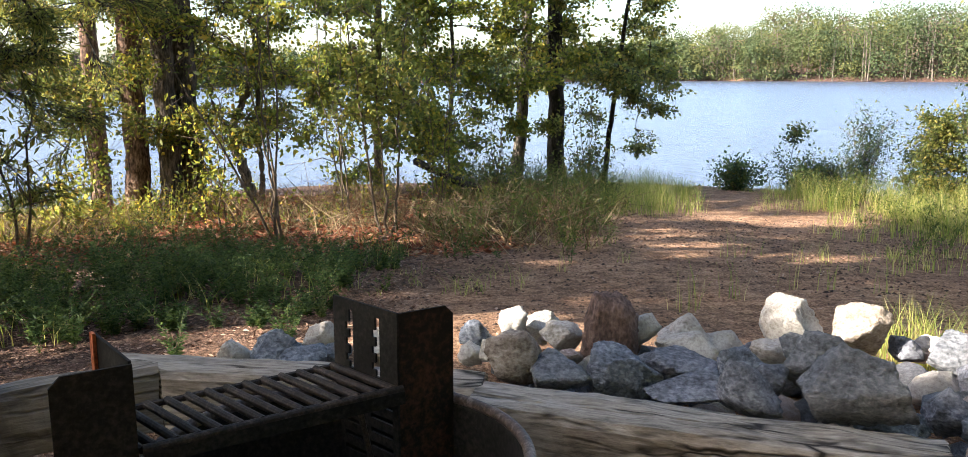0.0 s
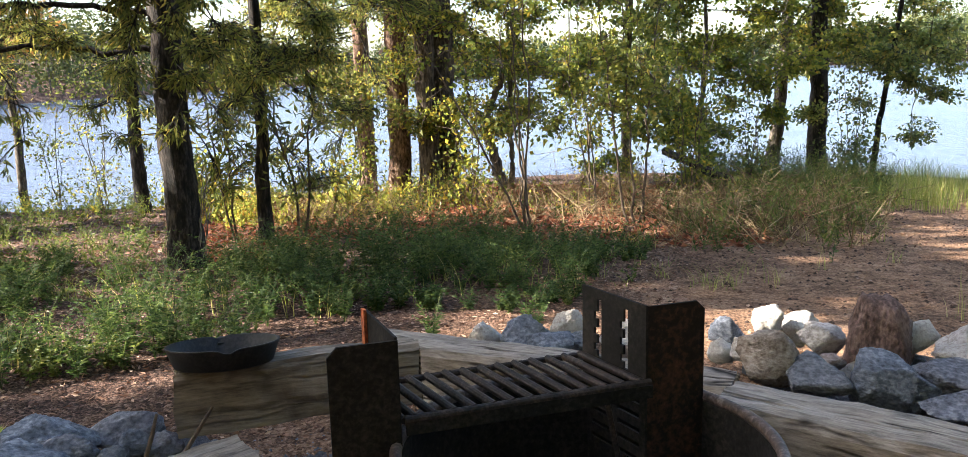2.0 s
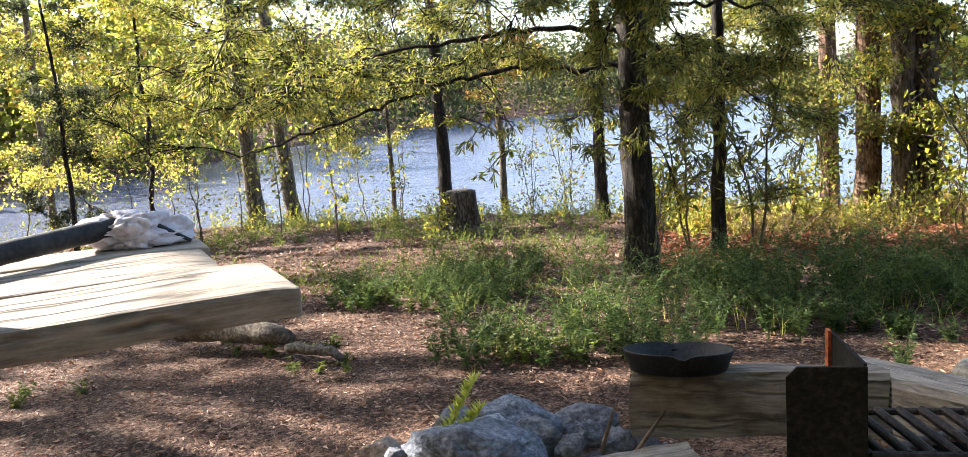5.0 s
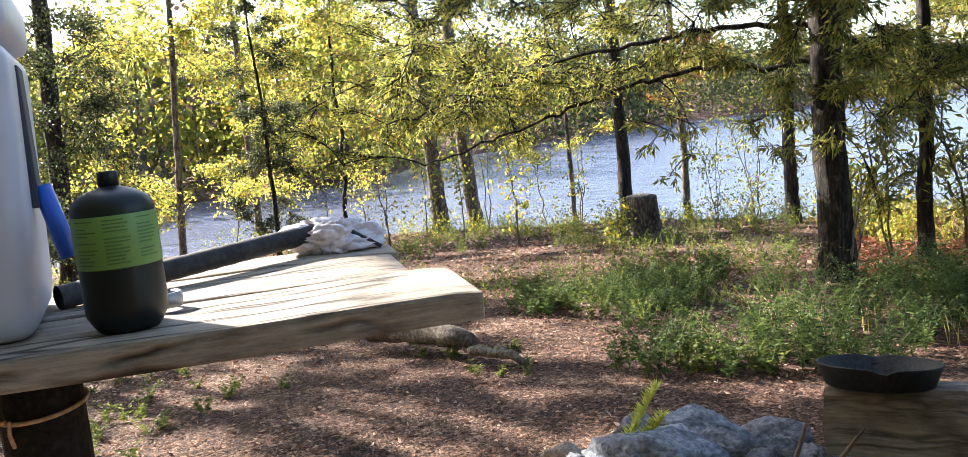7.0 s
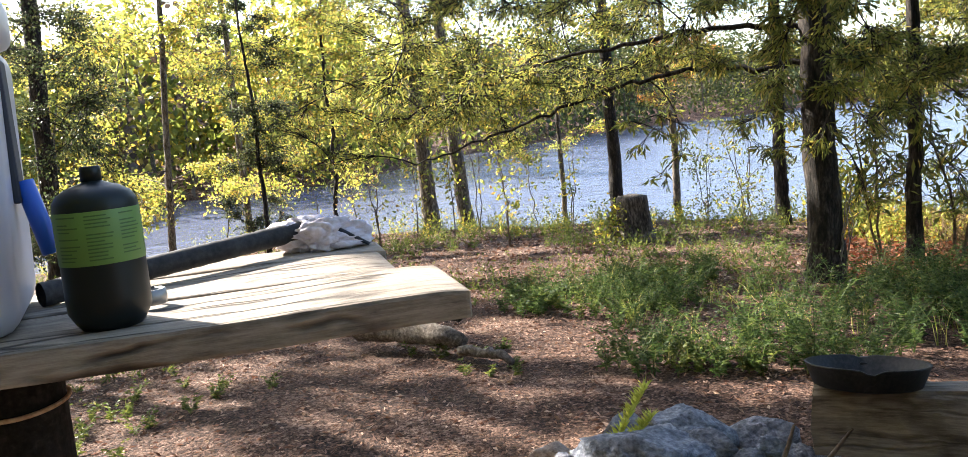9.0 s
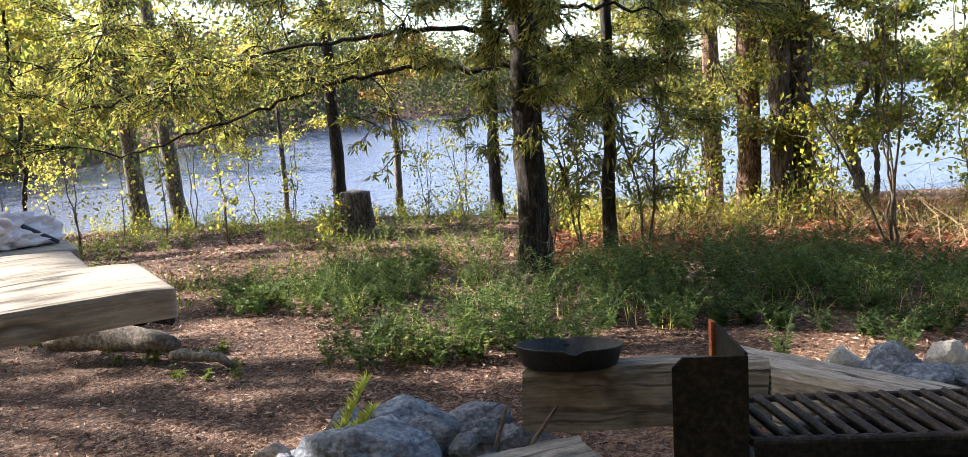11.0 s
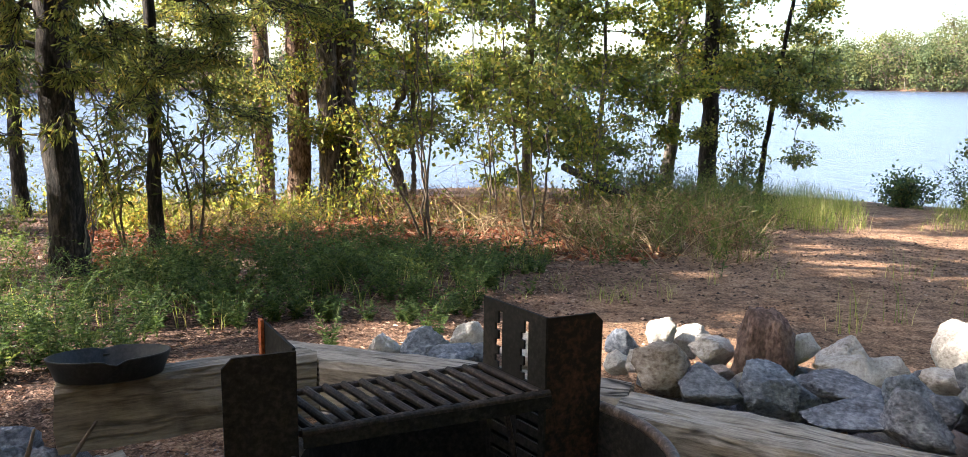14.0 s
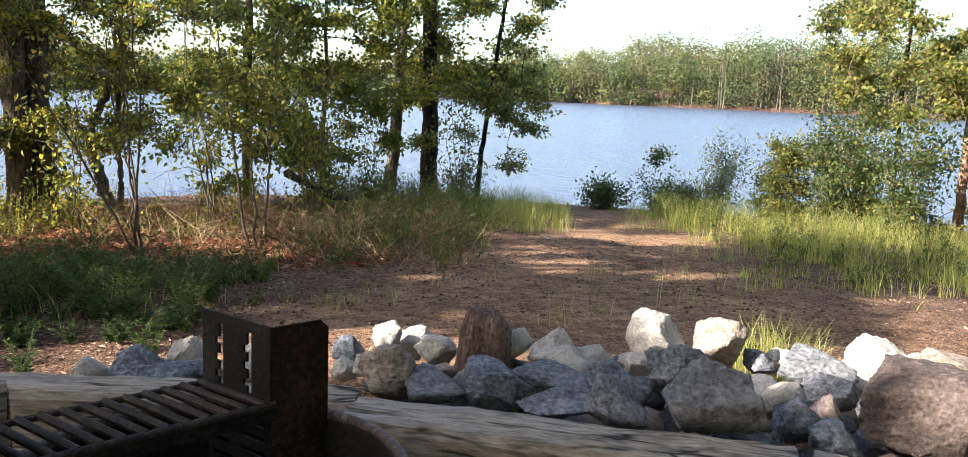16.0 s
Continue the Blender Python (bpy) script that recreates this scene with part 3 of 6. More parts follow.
def build_water():
    radii = np.concatenate([np.linspace(8, 40, 12), np.geomspace(50, 420, 12)])
    az = np.linspace(-85, 130, 60)
    v = np.array([[*polar(a, r).xy, WATER] for r in radii for a in az])
    n = len(az)
    i, j = np.meshgrid(np.arange(len(radii) - 1), np.arange(n - 1), indexing="ij")
    q = np.stack([i * n + j, (i + 1) * n + j, (i + 1) * n + j + 1, i * n + j + 1], -1).reshape(-1, 4)
    m, nd, l, b = shader("lake_water")
    b.inputs["Base Color"].default_value = (0.075, 0.088, 0.14, 1)
    b.inputs["Roughness"].default_value = 0.22
    b.inputs["IOR"].default_value = 1.33
    co, mp = nd.new("ShaderNodeTexCoord"), nd.new("ShaderNodeMapping")
    mp.inputs["Scale"].default_value = (1, 0.45, 1)
    l.new(co.outputs["Object"], mp.inputs["Vector"])
    small, big = nd.new("ShaderNodeTexNoise"), nd.new("ShaderNodeTexNoise")
    for t, s in ((small, 3.0), (big, 0.35)):
        t.inputs["Scale"].default_value, t.inputs["Detail"].default_value = s, 4
        l.new(mp.outputs[0], t.inputs["Vector"])
    b1, b2 = nd.new("ShaderNodeBump"), nd.new("ShaderNodeBump")
    b1.inputs["Strength"].default_value, b1.inputs["Distance"].default_value = 0.9, 0.12
    b2.inputs["Strength"].default_value, b2.inputs["Distance"].default_value = 0.75, 0.5
    l.new(small.outputs[0], b1.inputs["Height"])
    l.new(big.outputs[0], b2.inputs["Height"])
    l.new(b1.outputs[0], b2.inputs["Normal"])
    l.new(b2.outputs[0], b.inputs["Normal"])
    tagged(new("water", mesh("water", v, q, m, True)), "rippled blue lake water reflecting the sky", "water", kind="structure")


def far_woods(name, az0, az1, count, height, leaf_size, per_tree, depth, seed, material, label, start=far_shore, spread=0.4):
    """Woods on the far shore: trunks and crowns of leaf clumps, crown after crown up the slope."""
    rng = np.random.default_rng(seed)
    heaps, stems = [Heap() for _ in material], Heap()
    for _ in range(count):
        az = rng.uniform(az0, az1)
        r = start(az) + 0.6 + depth * rng.uniform(0, 1) ** 1.5
        h = height * rng.uniform(0.6, 1.15) * float(np.interp(az, [-30, -24, -16, -10, -4, 20, 24, 44], [1.45, 1.3, 1, 0.8, 0.55, 0.5, 0.6, 1]) if len(heaps) > 1 else 1)
        p = np.array(polar(az, r))
        p[2] = ground_z(p[0], p[1]) - 0.1
        w = h * spread * rng.uniform(0.7, 1.2)
        k = int(per_tree * rng.uniform(0.6, 1.2))
        lumps = rng.uniform(-1, 1, (8, 3)) * [0.7, 0.7, 0.8]
        lumps[:, :2] *= (1.15 - 0.5 * np.abs(lumps[:, 2:] + 0.15))
        out = unit(rng.standard_normal((k, 3)) + [0, 0, 0.35])
        at = lumps[rng.integers(0, 8, k)] + out * rng.uniform(0.32, 0.45, (k, 1))
        at = at * [w, w, h * 0.42] + p + [0, 0, h * 0.47]
        skin = unit(out + [0, 0, 0.25])
        flat = rng.standard_normal((k, 3))
        flat -= (flat * skin).sum(1, keepdims=True) * skin
        v, f = leaves(at, flat, leaf_size, leaf_size * 0.85, rng, fold=0.1, face=skin)
        low = np.array([*rng.normal(0, 0.9, (2, 36)) * w, rng.uniform(0, 0.16, 36) * h]).T + p
        v2, f2 = leaves(low, rng.standard_normal((36, 3)), leaf_size, leaf_size * 0.85, rng, fold=0.1)
        if len(heaps) > 1:
            v, f = np.concatenate([v, v2]), np.concatenate([f, f2 + len(v)])
        kind = np.searchsorted([0.4, 0.6, 0.93], rng.uniform()) if len(heaps) > 1 else 0
        heaps[kind].add(v, f)
        top = p + [rng.normal(0, 0.3), rng.normal(0, 0.3), h * 0.7]
        v, f = tube([p, (p + top) / 2 + rng.normal(0, 0.2, 3), top], [h * 0.012, h * 0.009, h * 0.004], 4)
        stems.add(v, f)
    ob = thing(name, Matrix(), label, "woods", kind="stuff")
    for h, m in zip(heaps, material):
        if h.n:
            part("foliage", h.mesh("foliage", M[m]), None, ob)
    part("timber_stand", stems.mesh("timber_stand", M["grey_bark"]), None, ob)


build_ground()
build_water()

# ---- trees ----
FULL, FINE = 4.3, 0.6        # leaves in each spray, and their size


def tree(name, az, r, dia, bark, leafmat, label, seed, lean=(0, 0), height=9.0, bend=0.12, clusters=(), high=200, sides=16, slim=False, boughs=(), twiggy=True, canopy=(4.5, 9.0, 2.4, 0.15), group="lakeside trees", clumps=26):
    """A tree: tapered trunk, limbs and a crown of many leaves. clusters: (count, az from, az to, r from, r to, z from, z to,
    radius, leaves each, leaf length, leaf width), the low sprays; high: leaves of the canopy above."""
    rng = np.random.default_rng(seed)
    base = polar(az, r)
    gz = ground_z(base.x, base.y)
    ob = thing(name, Matrix.Translation((base.x, base.y, gz)), label, "tree", group)
    o = np.array([base.x, base.y, gz])
    s = np.linspace(0, 1, 60) ** 1.5
    wob = np.cumsum(rng.normal(0, bend, (60, 2)), 0) * 0.045
    wob -= wob[0]
    axis = np.stack([lean[0] * s * height + wob[:, 0], lean[1] * s * height + wob[:, 1], s * height - 0.08], -1)
    rad = dia / 2 * (1 - 0.75 * s) * (1 + 0.45 * np.exp(-s * height / 0.18))
    wood = Heap()
    wood.add(*tube(axis, rad, sides, 0.055, rng))
    crown = Heap()

    bones = [axis[s * height > 0.7]]

    def limb(path, r0, r1=0.004):
        wood.add(*tube(path, np.linspace(r0, r1, len(path)), 6))
        bones.append(np.asarray(path))

    def spray(c, radius, n, ll, lw):
        c = np.asarray(c)
        near = np.concatenate(bones)
        far = np.linalg.norm(near - c, axis=1) * (1 + 0.8 * (near[:, 2] < c[2] - 0.6)) * rng.uniform(0.85, 1.15, len(near))
        start = near[np.argmin(far)]
        d = np.linalg.norm(c - start)
        mid = (start + c) / 2 + rng.normal(0, 0.13, 3) * d + [0, 0, 0.12 * d]
        t = np.linspace(0, 1, 7)[:, None]
        path = (1 - t) ** 2 * start + 2 * t * (1 - t) * mid + t * t * c
        limb(path, min(dia * 0.16, 0.003 + 0.006 * d), 0.0025)
        twigs = max(3, n // 9)
        ends = c + unit(rng.standard_normal((twigs, 3))) * (radius * rng.uniform(0.35, 1.0, (twigs, 1))) * [1, 1, 0.5]
        for e in ends:
            a = path[rng.integers(3, 7)]
            m = (a + e) / 2 + rng.normal(0, 0.05, 3) * radius * 2
            if twiggy:
                wood.add(*tube([a, m, e], [0.0032, 0.0023, 0.0014], 3))
            k = max(2, n // twigs)
            u = rng.uniform(0.2, 1.05, (k, 1))
            at = (1 - u) ** 2 * a + 2 * u * (1 - u) * m + u * u * e + rng.normal(0, radius * 0.07, (k, 3))
            way = unit(e - a) + rng.normal(0, 0.75, (k, 3))
            crown.add(*leaves(at, way, ll, lw, rng, droop=0.7 if slim else 0.35, slim=slim))

    for pts, r0 in boughs:
        q = np.array([np.array(polar(*p)) - o for p in pts])
        u = np.linspace(0, len(q) - 1, 6 * len(q))
        path = np.stack([np.interp(u, np.arange(len(q)), q[:, k]) for k in range(3)], -1)
        path = np.concatenate([path[:1], (path[:-2] + path[1:-1] + path[2:]) / 3, path[-1:]]) + rng.normal(0, 0.012, (len(u), 3))
        limb(path, r0, 0.006)
    want = []
    for cnt, a0, a1, r0, r1, z0, z1, radius, n, ll, lw in clusters:
        for _ in range(round(cnt * 0.86)):
            q = np.array(polar(rng.uniform(a0, a1), rng.uniform(r0, r1), rng.uniform(z0, z1)))
            want.append((q - o, radius * rng.uniform(0.7, 1.2), int(n * FULL), ll * FINE, lw * FINE))
    # upper canopy: out of view, sized for each tree by the shade it casts
    if high:
        z0, z1, reach, big = canopy
        for _ in range(clumps):
            z = rng.uniform(z0, z1)
            a = rng.uniform(0, 2 * np.pi)
            d = reach * math.sqrt(rng.uniform(0.02, 1)) * (1.15 - 0.6 * (z - z0) / (z1 - z0))
            k = min(z / height, 1.0)
            c = np.array([np.interp(k, s, axis[:, 0]) + d * np.cos(a), np.interp(k, s, axis[:, 1]) + d * np.sin(a), z])
            want.append((c, max(0.3 * reach, 0.4), high // clumps, big, big * 0.65))
    for w in sorted(want, key=lambda q: np.hypot(*q[0][:2]) + 0.3 * abs(q[0][2] - 2.0)):
        spray(*w)
    part("trunk", wood.mesh("trunk", M[bark], True), None, ob)
    if crown.n:
        part("crown", crown.mesh("crown", M[leafmat]), None, ob)
    return ob

SHORE = "wooded far shore of mixed green trees"
FAR = ["far_leaf", "far_leaf_light", "far_leaf_dark", "far_leaf_brown"]
far_woods("far_woods", -40, -3, 440, 16, 0.68, 470, 70, 11, FAR, SHORE, spread=0.46)
far_woods("far_woods", -3, 22, 170, 16, 0.9, 170, 60, 16, FAR, SHORE, spread=0.5)
far_woods("cove_woods", 22, 58, 170, 12, 0.5, 260, 40, 12, FAR, SHORE)
far_woods("near_cove_woods", 56, 108, 110, 11.0, 0.5, 400, 26, 13, ["leaf_yellow", "leaf_green", "leaf_dark", "far_leaf_brown"], SHORE)
# woods added out of view, to keep low sky light off the camp
far_woods("unseen_camp_woods", 118, 278, 110, 14, 0.8, 110, 14, 14, ["leaf_green"], "added unseen woods behind the camp, blocking low sky", lambda az: 9.0 if az < 200 else 11.0, spread=0.3)
far_woods("unseen_camp_woods", -84, -66, 12, 11, 0.6, 200, 6, 15, ["leaf_green"], "added unseen woods beside the clearing, blocking low sky", lambda az: 9.0, spread=0.24)

# pines and hardwoods on the bank
tree("pine_tree", 21.9, 9.55, 0.25, "pine_bark", "leaf_dark", "tall pine with plated reddish-brown bark on the bank", 21, (-0.02, 0.02), 11,
     clusters=[(26, 18, 27, 8.6, 11, 0.3, 3.6, 0.4, 70, 0.085, 0.06), (36, 19, 33, 7.6, 10, 1.7, 3.6, 0.42, 75, 0.08, 0.055)])
tree("pine_tree", 24.2, 12.3, 0.25, "pine_bark", "leaf_green", "tall pine with plated bark close to the water", 22, (-0.01, 0.0), 12,
     clusters=[(30, 20, 31, 10, 13, 0.2, 3.6, 0.45, 70, 0.085, 0.06), (16, 18, 34, 9.5, 12.5, 2.4, 4.2, 0.45, 75, 0.08, 0.055)])
tree("hardwood_tree", 19.95, 9.4, 0.24, "brown_bark", "leaf_green", "hardwood trunk beside its twin on the bank", 23, (-0.015, 0.0), 10,
     clusters=[(36, 13, 24, 8.5, 11, 0.2, 3.6, 0.4, 80, 0.075, 0.055), (14, 15, 30, 8.8, 10.5, 2.2, 3.3, 0.45, 85, 0.08, 0.06)])
tree("hardwood_tree", 18.75, 9.6, 0.28, "brown_bark", "leaf_green", "thick hardwood trunk with ridged grey-brown bark", 24, (-0.02, 0.01), 11,
     clusters=[(46, 12, 23, 8.5, 11, 0.2, 3.6, 0.4, 80, 0.075, 0.055), (16, 17.6, 20.9, 9.0, 9.4, -0.2, 3.0, 0.25, 60, 0.07, 0.05)])
tree("crooked_tree", 14.7, 10.8, 0.07, "grey_bark", "leaf_gum", "crooked slender tree bent over the bank", 25, (0.0, 0.0), 7, 0.2,
     boughs=[([(15.0, 10.8, -0.62), (15.5, 10.8, -0.22), (16.05, 10.8, 0.12), (16.28, 10.8, 0.34), (15.98, 10.8, 0.52), (15.2, 10.8, 0.8), (14.7, 10.8, 1.2), (14.4, 10.8, 1.7), (14.2, 10.8, 2.6), (14.0, 10.8, 3.8)], 0.075),
             ([(16.28, 10.8, 0.34), (16.9, 10.8, 0.49), (17.4, 10.8, 0.8), (17.5, 10.8, 1.25), (17.3, 10.8, 2.2)], 0.035)],
     clusters=[(42, 9, 20, 9.5, 12.5, 0.5, 3.6, 0.45, 85, 0.085, 0.07)])
tree("sweetgum_tree", 7.0, 12.5, 0.13, "grey_bark", "leaf_gum", "slender sweetgum with broad bright green leaves", 26, (0.0, 0.0), 8,
     clusters=[(100, 0, 15, 10.8, 13.2, 0.1, 3.9, 0.45, 85, 0.09, 0.075), (10, 0, 12, 10.5, 12, -0.4, 0.4, 0.35, 50, 0.1, 0.085)])
tree("gum_sapling", 2.2, 11.4, 0.07, "grey_bark", "leaf_gum", "young gum tree full of sunlit leaves", 27, (0.02, 0.0), 5,
     clusters=[(44, -5, 8, 10.6, 12.2, 0.1, 3.5, 0.42, 80, 0.11, 0.095)], high=300)
tree("leaning_tree", -2.1, 13.5, 0.2, "grey_bark", "leaf_green", "tree with a pale trunk leaning towards the path", 28, (0.06, 0.0), 10,
     clusters=[(28, -8, 3, 11.5, 14, 0.6, 4.0, 0.5, 70, 0.11, 0.09)])
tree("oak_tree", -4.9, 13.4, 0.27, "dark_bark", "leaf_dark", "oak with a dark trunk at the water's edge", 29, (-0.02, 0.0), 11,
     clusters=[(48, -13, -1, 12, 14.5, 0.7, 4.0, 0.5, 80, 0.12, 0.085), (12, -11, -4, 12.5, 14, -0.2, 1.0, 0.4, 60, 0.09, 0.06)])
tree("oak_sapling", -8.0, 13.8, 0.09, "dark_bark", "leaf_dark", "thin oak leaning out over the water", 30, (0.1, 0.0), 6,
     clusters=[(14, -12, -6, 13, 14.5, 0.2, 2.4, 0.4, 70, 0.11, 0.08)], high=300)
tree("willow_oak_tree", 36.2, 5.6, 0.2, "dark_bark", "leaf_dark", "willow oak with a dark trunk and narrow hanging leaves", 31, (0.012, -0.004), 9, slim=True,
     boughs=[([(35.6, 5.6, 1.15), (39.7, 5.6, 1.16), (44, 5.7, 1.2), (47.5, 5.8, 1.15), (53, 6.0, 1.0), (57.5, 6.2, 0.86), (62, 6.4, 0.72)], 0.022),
             ([(35.6, 5.6, 1.35), (40, 5.5, 1.42), (45, 5.6, 1.42), (51, 5.9, 1.38), (58, 6.3, 1.2), (64, 6.8, 1.05)], 0.02),
             ([(35.6, 5.6, 1.5), (31, 5.4, 1.5), (27, 5.3, 1.4)], 0.018)],
     clusters=[(64, 26, 44, 4.9, 6.4, 1.0, 2.3, 0.26, 80, 0.1, 0.02), (16, 27, 42, 5.0, 6.2, 0.6, 1.0, 0.18, 26, 0.11, 0.022), (20, 25, 35, 6.2, 7.8, 0.1, 1.0, 0.26, 36, 0.1, 0.022), (14, 32.5, 39.5, 4.5, 5.3, 1.0, 1.6, 0.2, 46, 0.1, 0.02),
               (72, 42, 66, 5.2, 7.8, 1.0, 2.1, 0.32, 70, 0.085, 0.018), (20, 50, 70, 5.8, 7.5, 0.75, 1.5, 0.28, 50, 0.08, 0.018), (9, 43.5, 50.5, 5.5, 6.2, 0.5, 1.0, 0.13, 7, 0.12, 0.03)], high=3800, clumps=50, canopy=(2.9, 6.5, 1.6, 0.18))
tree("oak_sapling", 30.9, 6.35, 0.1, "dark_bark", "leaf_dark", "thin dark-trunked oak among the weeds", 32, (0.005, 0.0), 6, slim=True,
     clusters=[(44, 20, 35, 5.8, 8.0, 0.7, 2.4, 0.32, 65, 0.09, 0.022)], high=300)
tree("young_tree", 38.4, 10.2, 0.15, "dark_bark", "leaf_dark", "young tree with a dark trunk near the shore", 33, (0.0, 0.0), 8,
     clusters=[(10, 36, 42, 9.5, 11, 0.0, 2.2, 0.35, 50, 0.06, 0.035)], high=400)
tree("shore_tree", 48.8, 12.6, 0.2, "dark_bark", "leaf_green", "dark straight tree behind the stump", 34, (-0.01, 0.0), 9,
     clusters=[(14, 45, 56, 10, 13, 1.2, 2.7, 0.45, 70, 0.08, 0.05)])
tree("turning_tree", 44.8, 12.9, 0.12, "grey_bark", "leaf_orange", "slender tree with orange turning leaves", 35, (-0.03, 0.0), 6,
     clusters=[(9, 42, 47, 12, 13.5, 1.0, 2.2, 0.35, 45, 0.09, 0.07)], high=150)
tree("slender_tree", 52.2, 14.0, 0.09, "grey_bark", "leaf_yellow", "slender sapling by the water", 36, (0, 0), 6,
     clusters=[(10, 49, 56, 13, 15, 0.0, 2.4, 0.45, 60, 0.08, 0.06)], high=200)
tree("bank_tree", 61.2, 14.2, 0.27, "grey_bark", "leaf_yellow", "grey tree among yellowing foliage", 37, (-0.02, -0.02), 11,
     clusters=[(24, 55, 70, 11.5, 15, 0.8, 3.2, 0.5, 75, 0.085, 0.06)], high=300, canopy=(5.0, 10.5, 2.0, 0.2))
tree("bank_tree", 58.9, 14.6, 0.26, "grey_bark", "leaf_green", "grey tree leaning over the shore", 38, (-0.06, -0.02), 10,
     clusters=[(16, 53, 63, 11, 15, 0.9, 3.0, 0.5, 75, 0.085, 0.06)])
tree("dark_sapling", 67.5, 14.5, 0.08, "dark_bark", "leaf_green", "dark crooked sapling against the water", 39, (0.0, 0.02), 6, 0.35,
     clusters=[(16, 62, 73, 12, 15, 0.6, 3.2, 0.45, 60, 0.075, 0.055)], high=300)
tree("yellow_tree", 73.0, 17.0, 0.14, "grey_bark", "leaf_yellow", "tree with bright yellow-green autumn leaves", 40, (0.0, 0.0), 13,
     clusters=[(70, 64, 82, 13.5, 19, -0.2, 4.4, 0.6, 80, 0.09, 0.075)], high=1800, canopy=(5.5, 12.5, 2.2, 0.24))
tree("holly_tree", 72.0, 11.5, 0.07, "dark_bark", "leaf_cedar", "small dark evergreen in front of yellow leaves", 41, (0.0, 0.0), 4,
     clusters=[(44, 70.2, 74.2, 11, 12, -0.2, 2.9, 0.3, 80, 0.06, 0.035)], high=0)
# its high crown, above the view, is set to shade ground behind the rocks
tree("cedar_tree", 84.5, 12.0, 0.24, "dark_bark", "leaf_cedar", "dark tree with drooping evergreen boughs", 42, (0.02, 0.04), 12.5,
     clusters=[(110, 80.3, 93, 9.5, 12.5, -0.2, 4.0, 0.48, 80, 0.07, 0.045)], high=7500, clumps=80, canopy=(5.8, 11.0, 1.8, 0.2))
tree("yellow_tree", 78.0, 15.0, 0.12, "grey_bark", "leaf_yellow", "young tree with sunlit yellow leaves", 43, (0.0, 0.09), 12.5,
     clusters=[(26, 73, 90, 13, 17, 0.3, 3.4, 0.55, 75, 0.09, 0.075)], high=1500, canopy=(7.0, 12.5, 2.1, 0.22))
tree("slim_pine", -37.8, 12.8, 0.13, "pine_bark", "leaf_dark", "slim pinkish-barked tree among shrubs", 44, (0.0, 0.0), 8,
     clusters=[(64, -44, -30.5, 11.0, 13.8, 0.75, 3.2, 0.42, 80, 0.12, 0.1)], high=400)
tree("shore_tree", -34.2, 13.8, 0.08, "dark_bark", "leaf_dark", "thin dark tree at the water's edge", 45, (0.0, 0.0), 7,
     clusters=[(52, -33.5, -26.4, 12.5, 14.5, -0.75, 0.5, 0.42, 80, 0.085, 0.06), (20, -34, -29.3, 13.0, 15.5, 1.5, 2.9, 0.5, 70, 0.1, 0.07), (16, -39, -33, 11.6, 14, -0.8, -0.25, 0.35, 70, 0.085, 0.06)], high=300)

# unseen trees added beside and behind the camera, to shade the camp
for az, r, k, reach in ((150, 4.5, 46, 4.2), (215, 5.0, 47, 4.2), (-104, 5.0, 48, 4.2), (118, 6.5, 49, 1.1)):
    tree("unseen_shade_tree", az, r, 0.3, "grey_bark", "leaf_green", "added unseen tree whose spreading crown shades the camp", k, (0.0, 0.0), 8.5, high=6000, twiggy=False,
         canopy=(3.6, 8.0, reach, 0.26), group="trees over the camp")
# two more unseen trees, crowns set on sun lines to the ground and pit
tree("unseen_shade_tree", 98.5, 11.7, 0.22, "grey_bark", "leaf_green", "added unseen tree casting dappled shade on the bare ground", 51, (0.0, 0.0), 7.0, clusters=[(14, 78.5, 85.5, 7.2, 9.4, 5.4, 6.5, 0.55, 60, 0.3, 0.2)], high=1300, clumps=34, twiggy=False,
     canopy=(4.4, 6.4, 2.3, 0.24), group="trees over the camp")
tree("unseen_shade_tree", 93.8, 7.0, 0.2, "grey_bark", "leaf_green", "added unseen narrow-crowned tree shading the fire pit", 50, (0.0, 0.0), 7.5, clusters=[(18, 88.4, 92.5, 6.5, 7.6, 3.7, 4.9, 0.4, 70, 0.34, 0.22), (8, 85.5, 88.4, 6.7, 7.6, 3.7, 4.5, 0.35, 70, 0.34, 0.22)], high=4600, clumps=52, twiggy=False,
     canopy=(4.0, 5.5, 0.42, 0.2), group="trees over the camp")

